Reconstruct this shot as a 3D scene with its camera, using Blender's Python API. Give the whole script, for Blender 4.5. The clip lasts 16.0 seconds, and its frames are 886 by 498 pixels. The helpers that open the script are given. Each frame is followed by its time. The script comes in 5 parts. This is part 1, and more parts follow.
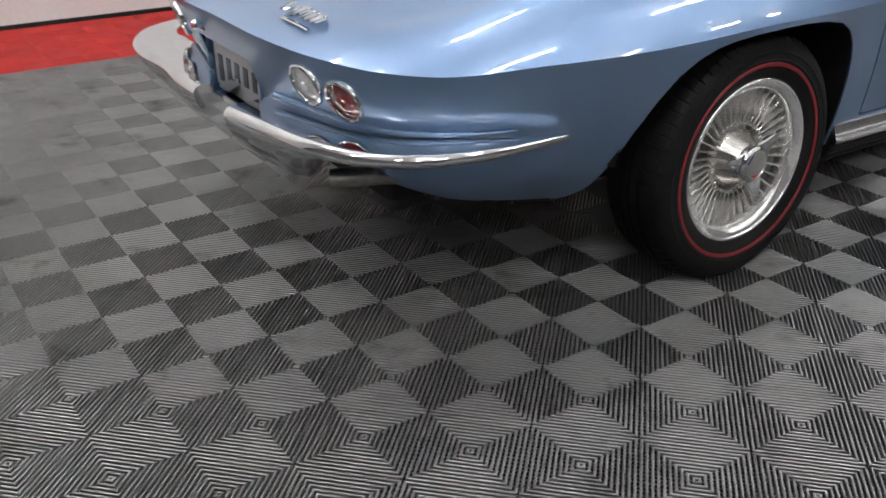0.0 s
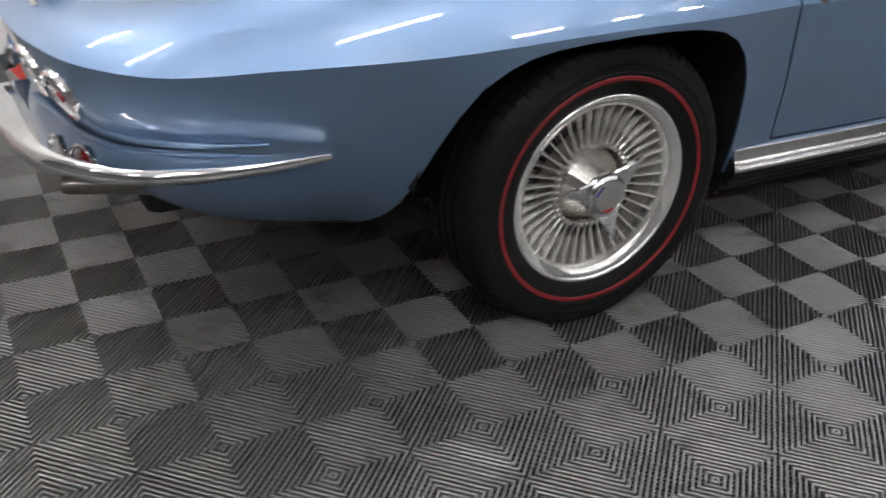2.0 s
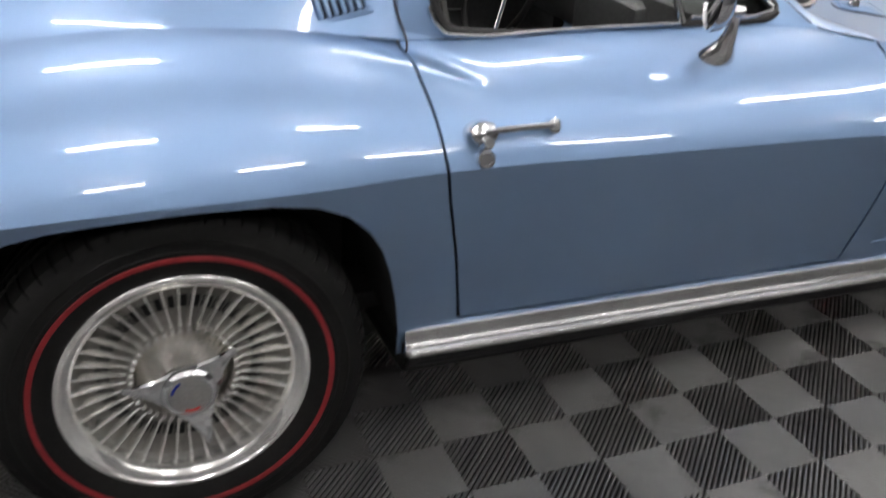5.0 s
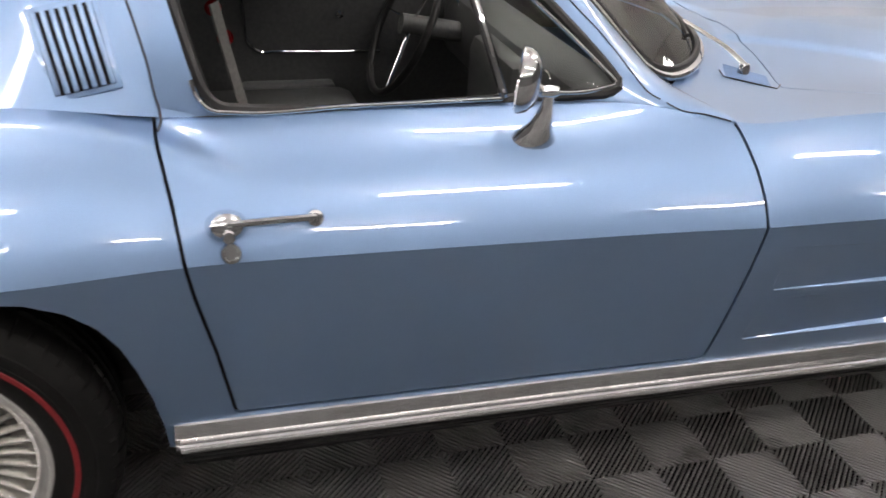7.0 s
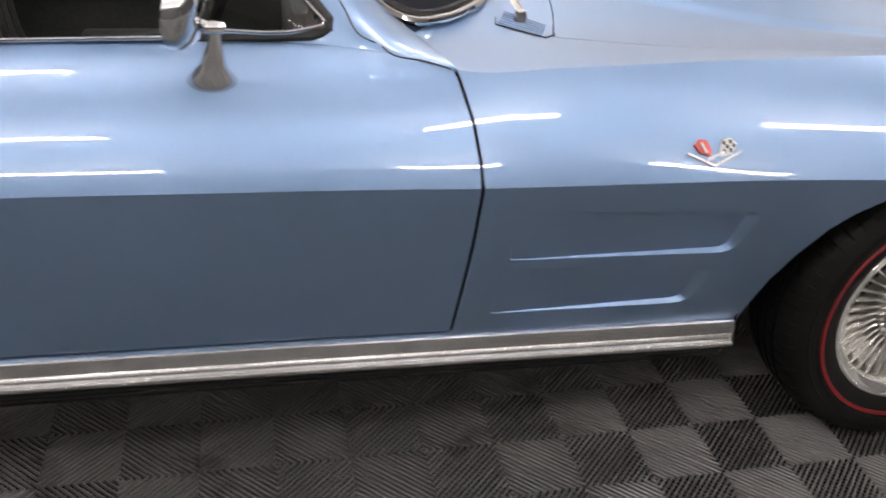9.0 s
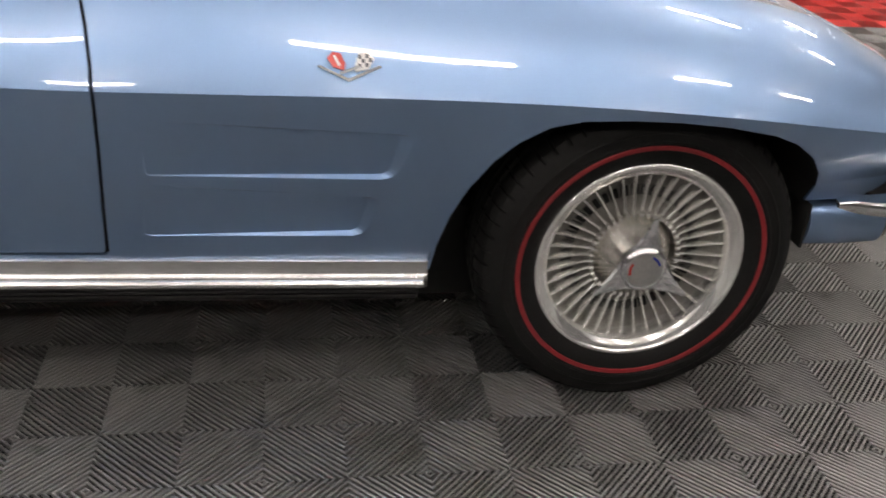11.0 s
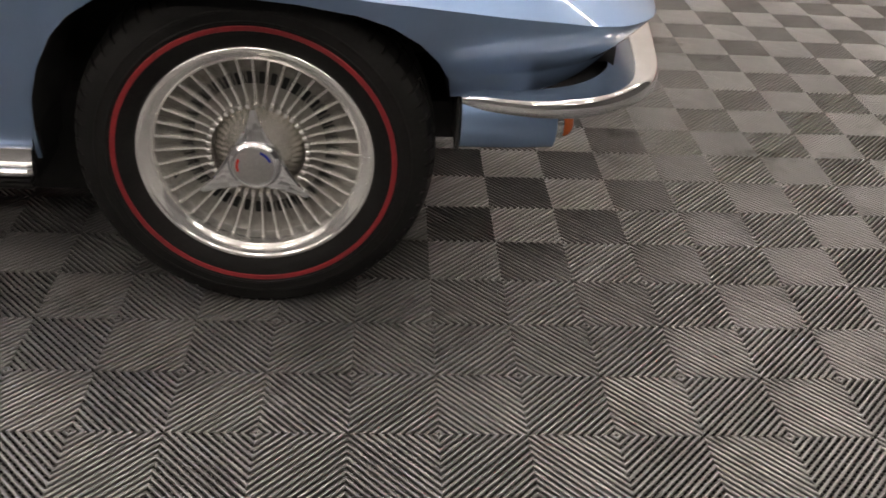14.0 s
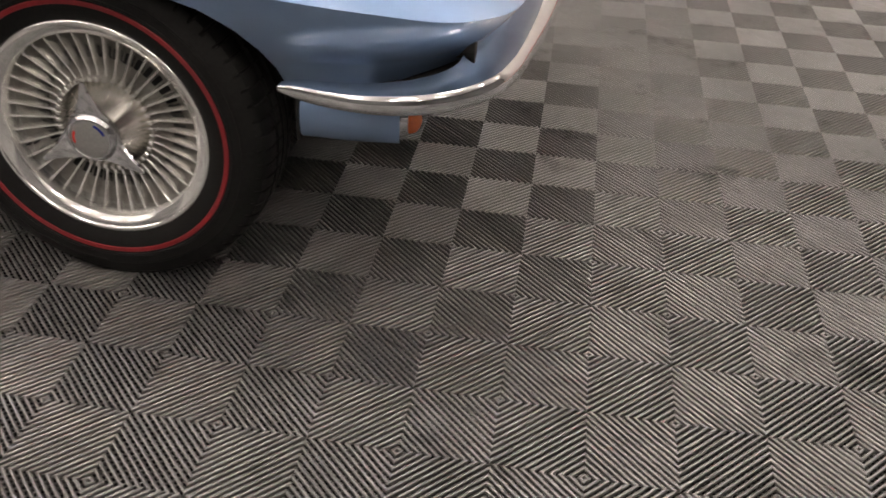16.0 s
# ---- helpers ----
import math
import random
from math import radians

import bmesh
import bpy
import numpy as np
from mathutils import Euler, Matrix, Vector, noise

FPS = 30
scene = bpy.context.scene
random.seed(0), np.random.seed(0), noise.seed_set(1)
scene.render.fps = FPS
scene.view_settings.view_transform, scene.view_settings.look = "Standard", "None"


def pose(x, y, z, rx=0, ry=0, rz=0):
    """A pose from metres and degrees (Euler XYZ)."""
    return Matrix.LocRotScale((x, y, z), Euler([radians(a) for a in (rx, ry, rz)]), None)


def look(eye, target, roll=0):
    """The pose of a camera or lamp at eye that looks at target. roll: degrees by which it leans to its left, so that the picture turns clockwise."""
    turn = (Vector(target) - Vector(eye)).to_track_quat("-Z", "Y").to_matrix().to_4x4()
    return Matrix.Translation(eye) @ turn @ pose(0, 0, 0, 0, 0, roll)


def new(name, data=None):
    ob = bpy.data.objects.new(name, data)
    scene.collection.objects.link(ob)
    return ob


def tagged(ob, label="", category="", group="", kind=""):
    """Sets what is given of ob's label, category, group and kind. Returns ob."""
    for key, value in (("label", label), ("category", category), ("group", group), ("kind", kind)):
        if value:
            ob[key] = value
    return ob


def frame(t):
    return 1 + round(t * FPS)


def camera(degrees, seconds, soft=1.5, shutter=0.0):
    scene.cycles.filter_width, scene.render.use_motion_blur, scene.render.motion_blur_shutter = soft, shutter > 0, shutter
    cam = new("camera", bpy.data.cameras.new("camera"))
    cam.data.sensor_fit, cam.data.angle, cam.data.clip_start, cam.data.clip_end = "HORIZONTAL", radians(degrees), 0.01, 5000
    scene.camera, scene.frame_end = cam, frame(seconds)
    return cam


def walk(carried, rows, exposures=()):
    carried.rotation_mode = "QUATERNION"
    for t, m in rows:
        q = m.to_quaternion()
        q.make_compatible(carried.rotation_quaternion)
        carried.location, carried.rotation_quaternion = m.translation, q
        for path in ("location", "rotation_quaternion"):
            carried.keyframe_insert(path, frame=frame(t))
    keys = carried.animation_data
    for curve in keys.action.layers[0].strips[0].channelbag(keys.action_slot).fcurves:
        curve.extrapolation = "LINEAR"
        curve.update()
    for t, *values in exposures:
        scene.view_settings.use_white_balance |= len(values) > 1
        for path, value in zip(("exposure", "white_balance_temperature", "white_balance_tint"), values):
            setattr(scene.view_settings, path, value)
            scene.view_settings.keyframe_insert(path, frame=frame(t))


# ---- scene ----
cam = camera(51.1, 16.0, soft=1.6, shutter=0.5)
PATH = [
    (0, (-1.834, -2.179, 1.157), (-0.842, -0.687, 0.269), 0.1),
    (0.5, (-1.688, -2.121, 1.148), (-0.708, -0.645, 0.22), 1.1),
    (1, (-1.527, -2.094, 1.148), (-0.572, -0.618, 0.194), 2.0),
    (1.5, (-1.307, -2.14, 1.158), (-0.439, -0.62, 0.191), 2.3),
    (2, (-1.118, -2.164, 1.148), (-0.276, -0.634, 0.174), 2.3),
    (2.5, (-0.946, -2.139, 1.162), (-0.092, -0.645, 0.142), 3.1),
    (3, (-0.778, -2.142, 1.156), (0.061, -0.648, 0.126), 2.8),
    (3.5, (-0.59, -2.205, 1.159), (0.166, -0.66, 0.138), 2.0),
    (4, (-0.445, -2.195, 1.144), (0.304, -0.624, 0.158), 2.3),
    (4.5, (-0.301, -2.139, 1.187), (0.462, -0.557, 0.23), 3.7),
    (5, (-0.118, -2.118, 1.28), (0.598, -0.495, 0.356), 3.9),
    (5.2, (-0.041, -2.134, 1.324), (0.636, -0.49, 0.408), 4.0),
    (7.3, (0.542, -2.093, 1.386), (1.071, -0.404, 0.454), 3.5),
    (7.5, (0.611, -2.108, 1.371), (1.115, -0.41, 0.443), 3.2),
    (8, (0.763, -2.118, 1.357), (1.236, -0.423, 0.408), 3.4),
    (8.5, (0.929, -2.117, 1.342), (1.378, -0.426, 0.373), 3.4),
    (9, (1.124, -2.143, 1.327), (1.524, -0.45, 0.34), 3.6),
    (9.2, (1.209, -2.165, 1.33), (1.578, -0.47, 0.333), 3.4),
    (11.3, (1.889, -2.302, 1.153), (2.219, -0.57, 0.209), 5.0),
    (11.5, (1.95, -2.305, 1.138), (2.276, -0.576, 0.185), 5.3),
    (12, (2.099, -2.285, 1.113), (2.424, -0.58, 0.118), 5.5),
    (12.5, (2.25, -2.273, 1.108), (2.552, -0.59, 0.071), 5.1),
    (13, (2.429, -2.329, 1.115), (2.646, -0.638, 0.069), 4.1),
    (13.5, (2.573, -2.321, 1.105), (2.753, -0.633, 0.047), 4.0),
    (14, (2.721, -2.295, 1.112), (2.852, -0.621, 0.025), 3.6),
    (14.5, (2.844, -2.271, 1.108), (2.934, -0.606, 0.004), 3.2),
    (15, (3.017, -2.27, 1.126), (2.996, -0.616, 0.001), 2.4),
    (15.5, (3.182, -2.26, 1.128), (3.052, -0.609, 0.006), 2.4),
    (16, (3.318, -2.2, 1.13), (3.112, -0.564, -0.001), 2.9),
]
EXPOSURES = [(0.0, -0.16, 6500, 10), (2.5, -0.11, 6600, 10), (4.0, -0.11, 6650, 10), (5.0, -0.16, 6700, 11), (7.5, 0.0, 7100, 14), (9.0, -0.06, 7100, 14), (11.5, -0.08, 7300, 13), (16.0, -0.05, 7650, 16)]
walk(cam, [(t, look(eye, target, roll)) for t, eye, target, roll in PATH], EXPOSURES)

# ---- light ----
world = bpy.data.worlds.new("world")
scene.world = world
world.use_nodes = True
world.node_tree.nodes["Background"].inputs[0].default_value = (0.75, 0.85, 1.0, 1)
world.node_tree.nodes["Background"].inputs[1].default_value = 0.25
TUBE_STRENGTH = 48.0
LAMP_LENGTH = 0.95
LAMPS = [(-0.1 + 2.35 * k, y) for y in (-5.7, -3.0, 0.2) for k in range(-2, 4)] + [(-0.1 + 2.35 * k, 2.2) for k in (-1, 1, 3)]

# ---- materials ----
def material(name, base, rough=0.5, metal=0.0, coat=0.0, grain=0.0, grain_scale=60.0, stain=0.0, stain_scale=3.0,
             bump=0.0, bump_scale=200.0, emit=0.0, alpha=1.0, transmission=0.0, random_value=0.0, spec=0.5, coat_rough=0.04, coat_ior=1.6, smudge=0.0):
    """A principled material with variation at two scales."""
    m = bpy.data.materials.new(name)
    m.use_nodes = True
    nt = m.node_tree
    p = nt.nodes["Principled BSDF"]
    p.inputs["Base Color"].default_value = (*base, 1)
    p.inputs["Roughness"].default_value = rough
    p.inputs["Metallic"].default_value = metal
    p.inputs["Coat Weight"].default_value = coat
    p.inputs["Specular IOR Level"].default_value = spec
    p.inputs["Coat IOR"].default_value = coat_ior
    p.inputs["Coat Roughness"].default_value = coat_rough
    p.inputs["Transmission Weight"].default_value = transmission
    if emit:
        p.inputs["Emission Color"].default_value = (*base, 1)
        p.inputs["Emission Strength"].default_value = emit
    if grain or stain or random_value:
        geo = nt.nodes.new("ShaderNodeNewGeometry")
        value = None
        for amount, size, detail in ((grain, grain_scale, 3), (stain, stain_scale, 5)):
            if not amount:
                continue
            noise_node = nt.nodes.new("ShaderNodeTexNoise")
            noise_node.inputs["Scale"].default_value = size
            noise_node.inputs["Detail"].default_value = detail
            nt.links.new(geo.outputs["Position"], noise_node.inputs["Vector"])
            rng = nt.nodes.new("ShaderNodeMapRange")
            rng.inputs["From Min"].default_value = 0.3
            rng.inputs["From Max"].default_value = 0.7
            rng.inputs["To Min"].default_value = 1 - amount
            rng.inputs["To Max"].default_value = 1 + amount * 0.5
            nt.links.new(noise_node.outputs["Fac"], rng.inputs["Value"])
            if value is None:
                value = rng.outputs["Result"]
            else:
                mul = nt.nodes.new("ShaderNodeMath")
                mul.operation = "MULTIPLY"
                nt.links.new(value, mul.inputs[0])
                nt.links.new(rng.outputs["Result"], mul.inputs[1])
                value = mul.outputs[0]
        if random_value:
            info = nt.nodes.new("ShaderNodeObjectInfo")
            rng = nt.nodes.new("ShaderNodeMapRange")
            rng.inputs["To Min"].default_value = 1 - random_value
            rng.inputs["To Max"].default_value = 1 + random_value
            nt.links.new(info.outputs["Random"], rng.inputs["Value"])
            if value is None:
                value = rng.outputs["Result"]
            else:
                mul = nt.nodes.new("ShaderNodeMath")
                mul.operation = "MULTIPLY"
                nt.links.new(value, mul.inputs[0])
                nt.links.new(rng.outputs["Result"], mul.inputs[1])
                value = mul.outputs[0]
        mix = nt.nodes.new("ShaderNodeVectorMath")
        mix.operation = "SCALE"
        mix.inputs[0].default_value = base
        nt.links.new(value, mix.inputs["Scale"])
        nt.links.new(mix.outputs["Vector"], p.inputs["Base Color"])
    if smudge:
        # grimy spots that are duller than the rest
        geo3 = nt.nodes.new("ShaderNodeNewGeometry")
        spots = nt.nodes.new("ShaderNodeTexNoise")
        spots.inputs["Scale"].default_value = 5.5
        spots.inputs["Detail"].default_value = 6
        spots.inputs["Roughness"].default_value = 0.62
        nt.links.new(geo3.outputs["Position"], spots.inputs["Vector"])
        dull = nt.nodes.new("ShaderNodeMapRange")
        dull.inputs["From Min"].default_value = 0.57
        dull.inputs["From Max"].default_value = 0.70
        dull.inputs["To Min"].default_value = 1.0
        dull.inputs["To Max"].default_value = 1.0 - smudge
        nt.links.new(spots.outputs["Fac"], dull.inputs["Value"])
        nt.links.new(dull.outputs["Result"], p.inputs["Coat Weight"])
        nt.links.new(dull.outputs["Result"], p.inputs["Specular IOR Level"])
    if bump:
        tex = nt.nodes.new("ShaderNodeTexNoise")
        tex.inputs["Scale"].default_value = bump_scale
        tex.inputs["Detail"].default_value = 3
        geo2 = nt.nodes.new("ShaderNodeNewGeometry")
        nt.links.new(geo2.outputs["Position"], tex.inputs["Vector"])
        bn = nt.nodes.new("ShaderNodeBump")
        bn.inputs["Strength"].default_value = bump
        bn.inputs["Distance"].default_value = 0.002
        nt.links.new(tex.outputs["Fac"], bn.inputs["Height"])
        nt.links.new(bn.outputs["Normal"], p.inputs["Normal"])
    return m


def glass_material(name, tint, rough=0.0):
    """Thin pane: clear with a gloss that grows at a slant."""
    m = bpy.data.materials.new(name)
    m.use_nodes = True
    nt = m.node_tree
    nt.nodes.remove(nt.nodes["Principled BSDF"])
    out = nt.nodes["Material Output"]
    clear = nt.nodes.new("ShaderNodeBsdfTransparent")
    clear.inputs[0].default_value = (*tint, 1)
    gloss = nt.nodes.new("ShaderNodeBsdfGlossy")
    gloss.inputs["Roughness"].default_value = rough
    fres = nt.nodes.new("ShaderNodeFresnel")
    fres.inputs["IOR"].default_value = 1.5
    mix = nt.nodes.new("ShaderNodeMixShader")
    nt.links.new(fres.outputs[0], mix.inputs[0])
    nt.links.new(clear.outputs[0], mix.inputs[1])
    nt.links.new(gloss.outputs[0], mix.inputs[2])
    nt.links.new(mix.outputs[0], out.inputs["Surface"])
    return m


PAINT = material("blue_metallic_paint", (0.234, 0.365, 0.578), rough=0.47, metal=0.86, coat=1.0, coat_ior=1.65, grain=0.05, grain_scale=900, stain=0.04, stain_scale=2)
CHROME = material("chrome", (0.76, 0.77, 0.785), rough=0.05, metal=1.0, grain=0.05, grain_scale=30)
BRUSHED = material("brushed_sill_metal", (0.70, 0.70, 0.70), rough=0.26, metal=1.0, grain=0.12, grain_scale=25)
ALLOY = material("cast_aluminium", (0.28, 0.270, 0.252), rough=0.36, metal=0.8, grain=0.15, grain_scale=120, stain=0.15, stain_scale=25)
HUB_METAL = material("machined_hub_metal", (0.84, 0.81, 0.76), rough=0.15, metal=1.0, grain=0.03, grain_scale=20)
turning = HUB_METAL.node_tree.nodes.new("ShaderNodeTangent")      # turned on a lathe: the gloss is drawn out across the grooves
turning.direction_type, turning.axis = 'RADIAL', 'Y'
HUB_METAL.node_tree.links.new(turning.outputs[0], HUB_METAL.node_tree.nodes["Principled BSDF"].inputs["Tangent"])
HUB_METAL.node_tree.nodes["Principled BSDF"].inputs["Anisotropic"].default_value = 0.85
HUB_METAL.node_tree.nodes["Principled BSDF"].inputs["Anisotropic Rotation"].default_value = 0.25
RIM = material("polished_rim_metal", (0.92, 0.915, 0.905), rough=0.12, metal=0.85, grain=0.06, grain_scale=60)
FIN_METAL = material("satin_fin_metal", (0.88, 0.87, 0.845), rough=0.18, metal=0.88, grain=0.08, grain_scale=120)
RUBBER = material("tyre_rubber", (0.0072, 0.0072, 0.0071), rough=0.60, spec=0.20, grain=0.25, grain_scale=150, stain=0.3, stain_scale=14, bump=0.25, bump_scale=500)
RED_LINE = material("red_tyre_line", (0.21, 0.010, 0.014), rough=0.55, grain=0.15, grain_scale=90)
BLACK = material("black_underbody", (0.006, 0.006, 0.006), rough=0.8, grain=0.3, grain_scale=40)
SEAL = material("black_rubber_seal", (0.012, 0.012, 0.013), rough=0.45, grain=0.2, grain_scale=60)
VINYL = material("black_vinyl", (0.085, 0.088, 0.090), rough=0.42, grain=0.2, grain_scale=80, bump=0.3, bump_scale=700)
GREY_TRIM = material("grey_trim_cloth", (0.13, 0.127, 0.122), rough=0.7, grain=0.2, grain_scale=150)
CARPET = material("dark_carpet", (0.02, 0.02, 0.021), rough=0.95, grain=0.4, grain_scale=400, bump=0.6, bump_scale=600)
RED_LENS = material("red_lens", (0.25, 0.006, 0.008), rough=0.08, coat=1.0, grain=0.15, grain_scale=120)
WHITE_LENS = material("frosted_clear_lens", (0.55, 0.55, 0.55), rough=0.12, coat=1.0, grain=0.2, grain_scale=150)
AMBER = material("amber_lens", (0.65, 0.13, 0.03), rough=0.15, coat=1.0, grain=0.15, grain_scale=120)
BADGE_RED = material("badge_red_enamel", (0.60, 0.06, 0.05), rough=0.25, coat=0.6, grain=0.1, grain_scale=300)
BADGE_WHITE = material("badge_white_enamel", (0.75, 0.75, 0.74), rough=0.25, coat=0.6, grain=0.1, grain_scale=300)
CAP_GREY = material("cap_satin_metal", (0.42, 0.42, 0.41), rough=0.35, metal=0.8, grain=0.1, grain_scale=200)
CAP_BLUE = material("cap_blue_enamel", (0.03, 0.05, 0.35), rough=0.25, coat=0.6, grain=0.1, grain_scale=300)
PLATE_WHITE = material("plate_white", (0.46, 0.47, 0.48), rough=0.4, grain=0.06, grain_scale=50)
PLATE_INK = material("plate_ink", (0.06, 0.065, 0.08), rough=0.5, grain=0.1, grain_scale=90)
GLASS = glass_material("window_glass", (0.82, 0.86, 0.84))
DARK_GLASS = glass_material("rear_glass", (0.30, 0.32, 0.32))
# for the unseen walls; this grey keeps reflections in chrome and flanks dark
GREY_WALL = material("unseen_wall_grey", (0.15, 0.15, 0.153), rough=0.7, grain=0.05, grain_scale=40, stain=0.08, stain_scale=0.8)
WALL = material("white_wall_paint", (0.78, 0.77, 0.74), rough=0.6, grain=0.04, grain_scale=40, stain=0.05, stain_scale=0.8, bump=0.15, bump_scale=120)
CEIL = material("white_ceiling", (0.86, 0.86, 0.85), rough=0.8, grain=0.05, grain_scale=20, stain=0.05, stain_scale=0.7)
STEEL = material("dull_exhaust_steel", (0.30, 0.285, 0.26), rough=0.32, metal=1.0, grain=0.2, grain_scale=60)
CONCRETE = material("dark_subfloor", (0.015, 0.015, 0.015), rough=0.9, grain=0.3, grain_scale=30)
TUBE = material("lamp_tube", (0.975, 0.965, 0.975), emit=TUBE_STRENGTH)
HOUSING = material("white_lamp_housing", (0.8, 0.8, 0.8), rough=0.4, grain=0.03, grain_scale=30)


# ---- mesh tools ----
def thing(name, label, category, group="", kind=""):
    ob = new(name)
    ob.empty_display_size = 0.1
    return tagged(ob, label, category, group, kind)


def from_arrays(name, verts, faces, mat, parent=None, label="", smooth=True, angle=32):
    me = bpy.data.meshes.new(name)
    me.from_pydata([tuple(map(float, v)) for v in verts], [], [tuple(map(int, f)) for f in faces])
    me.validate()
    me.materials.append(mat)
    if smooth:
        me.shade_smooth()
        me.set_sharp_from_angle(angle=radians(angle))
    ob = new(name, me)
    ob.parent = parent
    if label:
        ob["label"] = label
    return ob


def part(name, bm, mat, parent=None, label="", smooth=True, angle=32):
    me = bpy.data.meshes.new(name)
    bmesh.ops.recalc_face_normals(bm, faces=bm.faces)
    bm.to_mesh(me)
    bm.free()
    me.materials.append(mat)
    if smooth:
        me.shade_smooth()
        me.set_sharp_from_angle(angle=radians(angle))
    ob = new(name, me)
    ob.parent = parent
    if label:
        ob["label"] = label
    return ob


def solid(ob, thickness, offset=-1.0):
    mod = ob.modifiers.new("thickness", "SOLIDIFY")
    mod.thickness, mod.offset = thickness, offset
    return ob


def add_box(bm, lo, hi, bevel=0.0, m=None):
    made = bmesh.ops.create_cube(bm, size=1)["verts"]
    for v in made:
        v.co = Vector([(a + b) / 2 + c * (b - a) for a, b, c in zip(lo, hi, v.co)])
    if bevel:
        edges = list({e for v in made for e in v.link_edges})
        out = bmesh.ops.bevel(bm, geom=edges, offset=bevel, segments=2, affect="EDGES", profile=0.5)
        made = list({v for f in out["faces"] for v in f.verts} | {v for v in made if v.is_valid})
    if m is not None:
        bmesh.ops.transform(bm, matrix=m, verts=made)
    return made


def lathe(bm, profile, segments=64, closed=False, m=None, start=0.0, sweep=2 * math.pi):
    """Turns (radius, depth) pairs about the local y axis."""
    full = abs(sweep - 2 * math.pi) < 1e-6
    count = segments if full else segments + 1
    rings = []
    for k in range(count):
        a = start + sweep * k / segments
        ring = [bm.verts.new((r * math.cos(a), d, r * math.sin(a))) for r, d in profile]
        rings.append(ring)
    n = len(profile)
    for k in range(segments):
        a, b = rings[k], rings[(k + 1) % count]
        for i in range(n if closed else n - 1):
            j = (i + 1) % n
            bm.faces.new((a[i], a[j], b[j], b[i]))
    if m is not None:
        bmesh.ops.transform(bm, matrix=m, verts=[v for ring in rings for v in ring])
    return rings


def spline(points, count, closed=False):
    """Smooth curve through 3D points, evenly numbered along its length."""
    p = np.array(points, float)
    if closed:
        p = np.vstack([p, p[:1]])
    u = np.r_[0, np.cumsum(np.linalg.norm(np.diff(p, axis=0), axis=1))]
    return hermite(u, p, np.linspace(0, u[-1], count), closed)


def hermite(u, p, at, closed=False):
    u, p, at = np.asarray(u, float), np.asarray(p, float), np.asarray(at, float)
    h = np.diff(u)
    d = np.diff(p, axis=0) / h[:, None]
    t = np.zeros_like(p)
    if len(p) > 2:
        t[1:-1] = (d[:-1] * h[1:, None] + d[1:] * h[:-1, None]) / (h[1:] + h[:-1])[:, None]
    t[0], t[-1] = d[0], d[-1]
    if closed:
        t[0] = t[-1] = (d[0] + d[-1]) / 2
    k = np.clip(np.searchsorted(u, at, side="right") - 1, 0, len(h) - 1)
    s = ((at - u[k]) / h[k])[:, None]
    a = (2 * s**3 - 3 * s**2 + 1) * p[k] + (s**3 - 2 * s**2 + s) * t[k] * h[k][:, None]
    return a + (-2 * s**3 + 3 * s**2) * p[k + 1] + (s**3 - s**2) * t[k + 1] * h[k][:, None]


def sweep(bm, path, section, up=(0, 0, 1), sizes=None, caps=True, closed_path=False):
    """Carries a closed section (side, up) along a path. sizes: a (side, up) scale at each point."""
    path = np.asarray(path, float)
    rings = []
    n = len(path)
    for i, p in enumerate(path):
        if closed_path:
            tan = Vector(path[(i + 1) % n] - path[i - 1]).normalized()
        else:
            tan = Vector(path[min(i + 1, n - 1)] - path[max(i - 1, 0)]).normalized()
        side = tan.cross(Vector(up)).normalized()
        above = side.cross(tan).normalized()
        a, b = sizes[i] if sizes is not None else (1, 1)
        rings.append([bm.verts.new(Vector(p) + side * (s * a) + above * (h * b)) for s, h in section])
    m = len(section)
    for i in range(n if closed_path else n - 1):
        a, b = rings[i], rings[(i + 1) % n]
        for k in range(m):
            bm.faces.new((a[k], a[(k + 1) % m], b[(k + 1) % m], b[k]))
    if caps and not closed_path:
        bm.faces.new(rings[0][::-1])
        bm.faces.new(rings[-1])
    return rings


def circle(radius, count=10, flat=1.0):
    return [(radius * math.cos(2 * math.pi * k / count), flat * radius * math.sin(2 * math.pi * k / count)) for k in range(count)]


def tube(name, path, radius, mat, parent, label="", count=10, closed_path=False, flat=1.0, sizes=None):
    bm = bmesh.new()
    sweep(bm, path, circle(radius, count, flat), closed_path=closed_path, sizes=sizes)
    return part(name, bm, mat, parent, label)


def polygon_distance(px, pz, poly):
    """Signed distance to a closed outline; positive outside."""
    poly = np.asarray(poly, float)
    a, b = poly, np.roll(poly, -1, axis=0)
    best = np.full(px.shape, 1e9)
    inside = np.zeros(px.shape, bool)
    for (ax, az), (bx, bz) in zip(a, b):
        ex, ez = bx - ax, bz - az
        s = np.clip(((px - ax) * ex + (pz - az) * ez) / (ex * ex + ez * ez + 1e-12), 0, 1)
        best = np.minimum(best, np.hypot(px - ax - s * ex, pz - az - s * ez))
        cross = ((az > pz) != (bz > pz)) & (px < ex * (pz - az) / (ez if abs(ez) > 1e-12 else 1e-12) + ax)
        inside ^= cross
    return np.where(inside, -best, best)


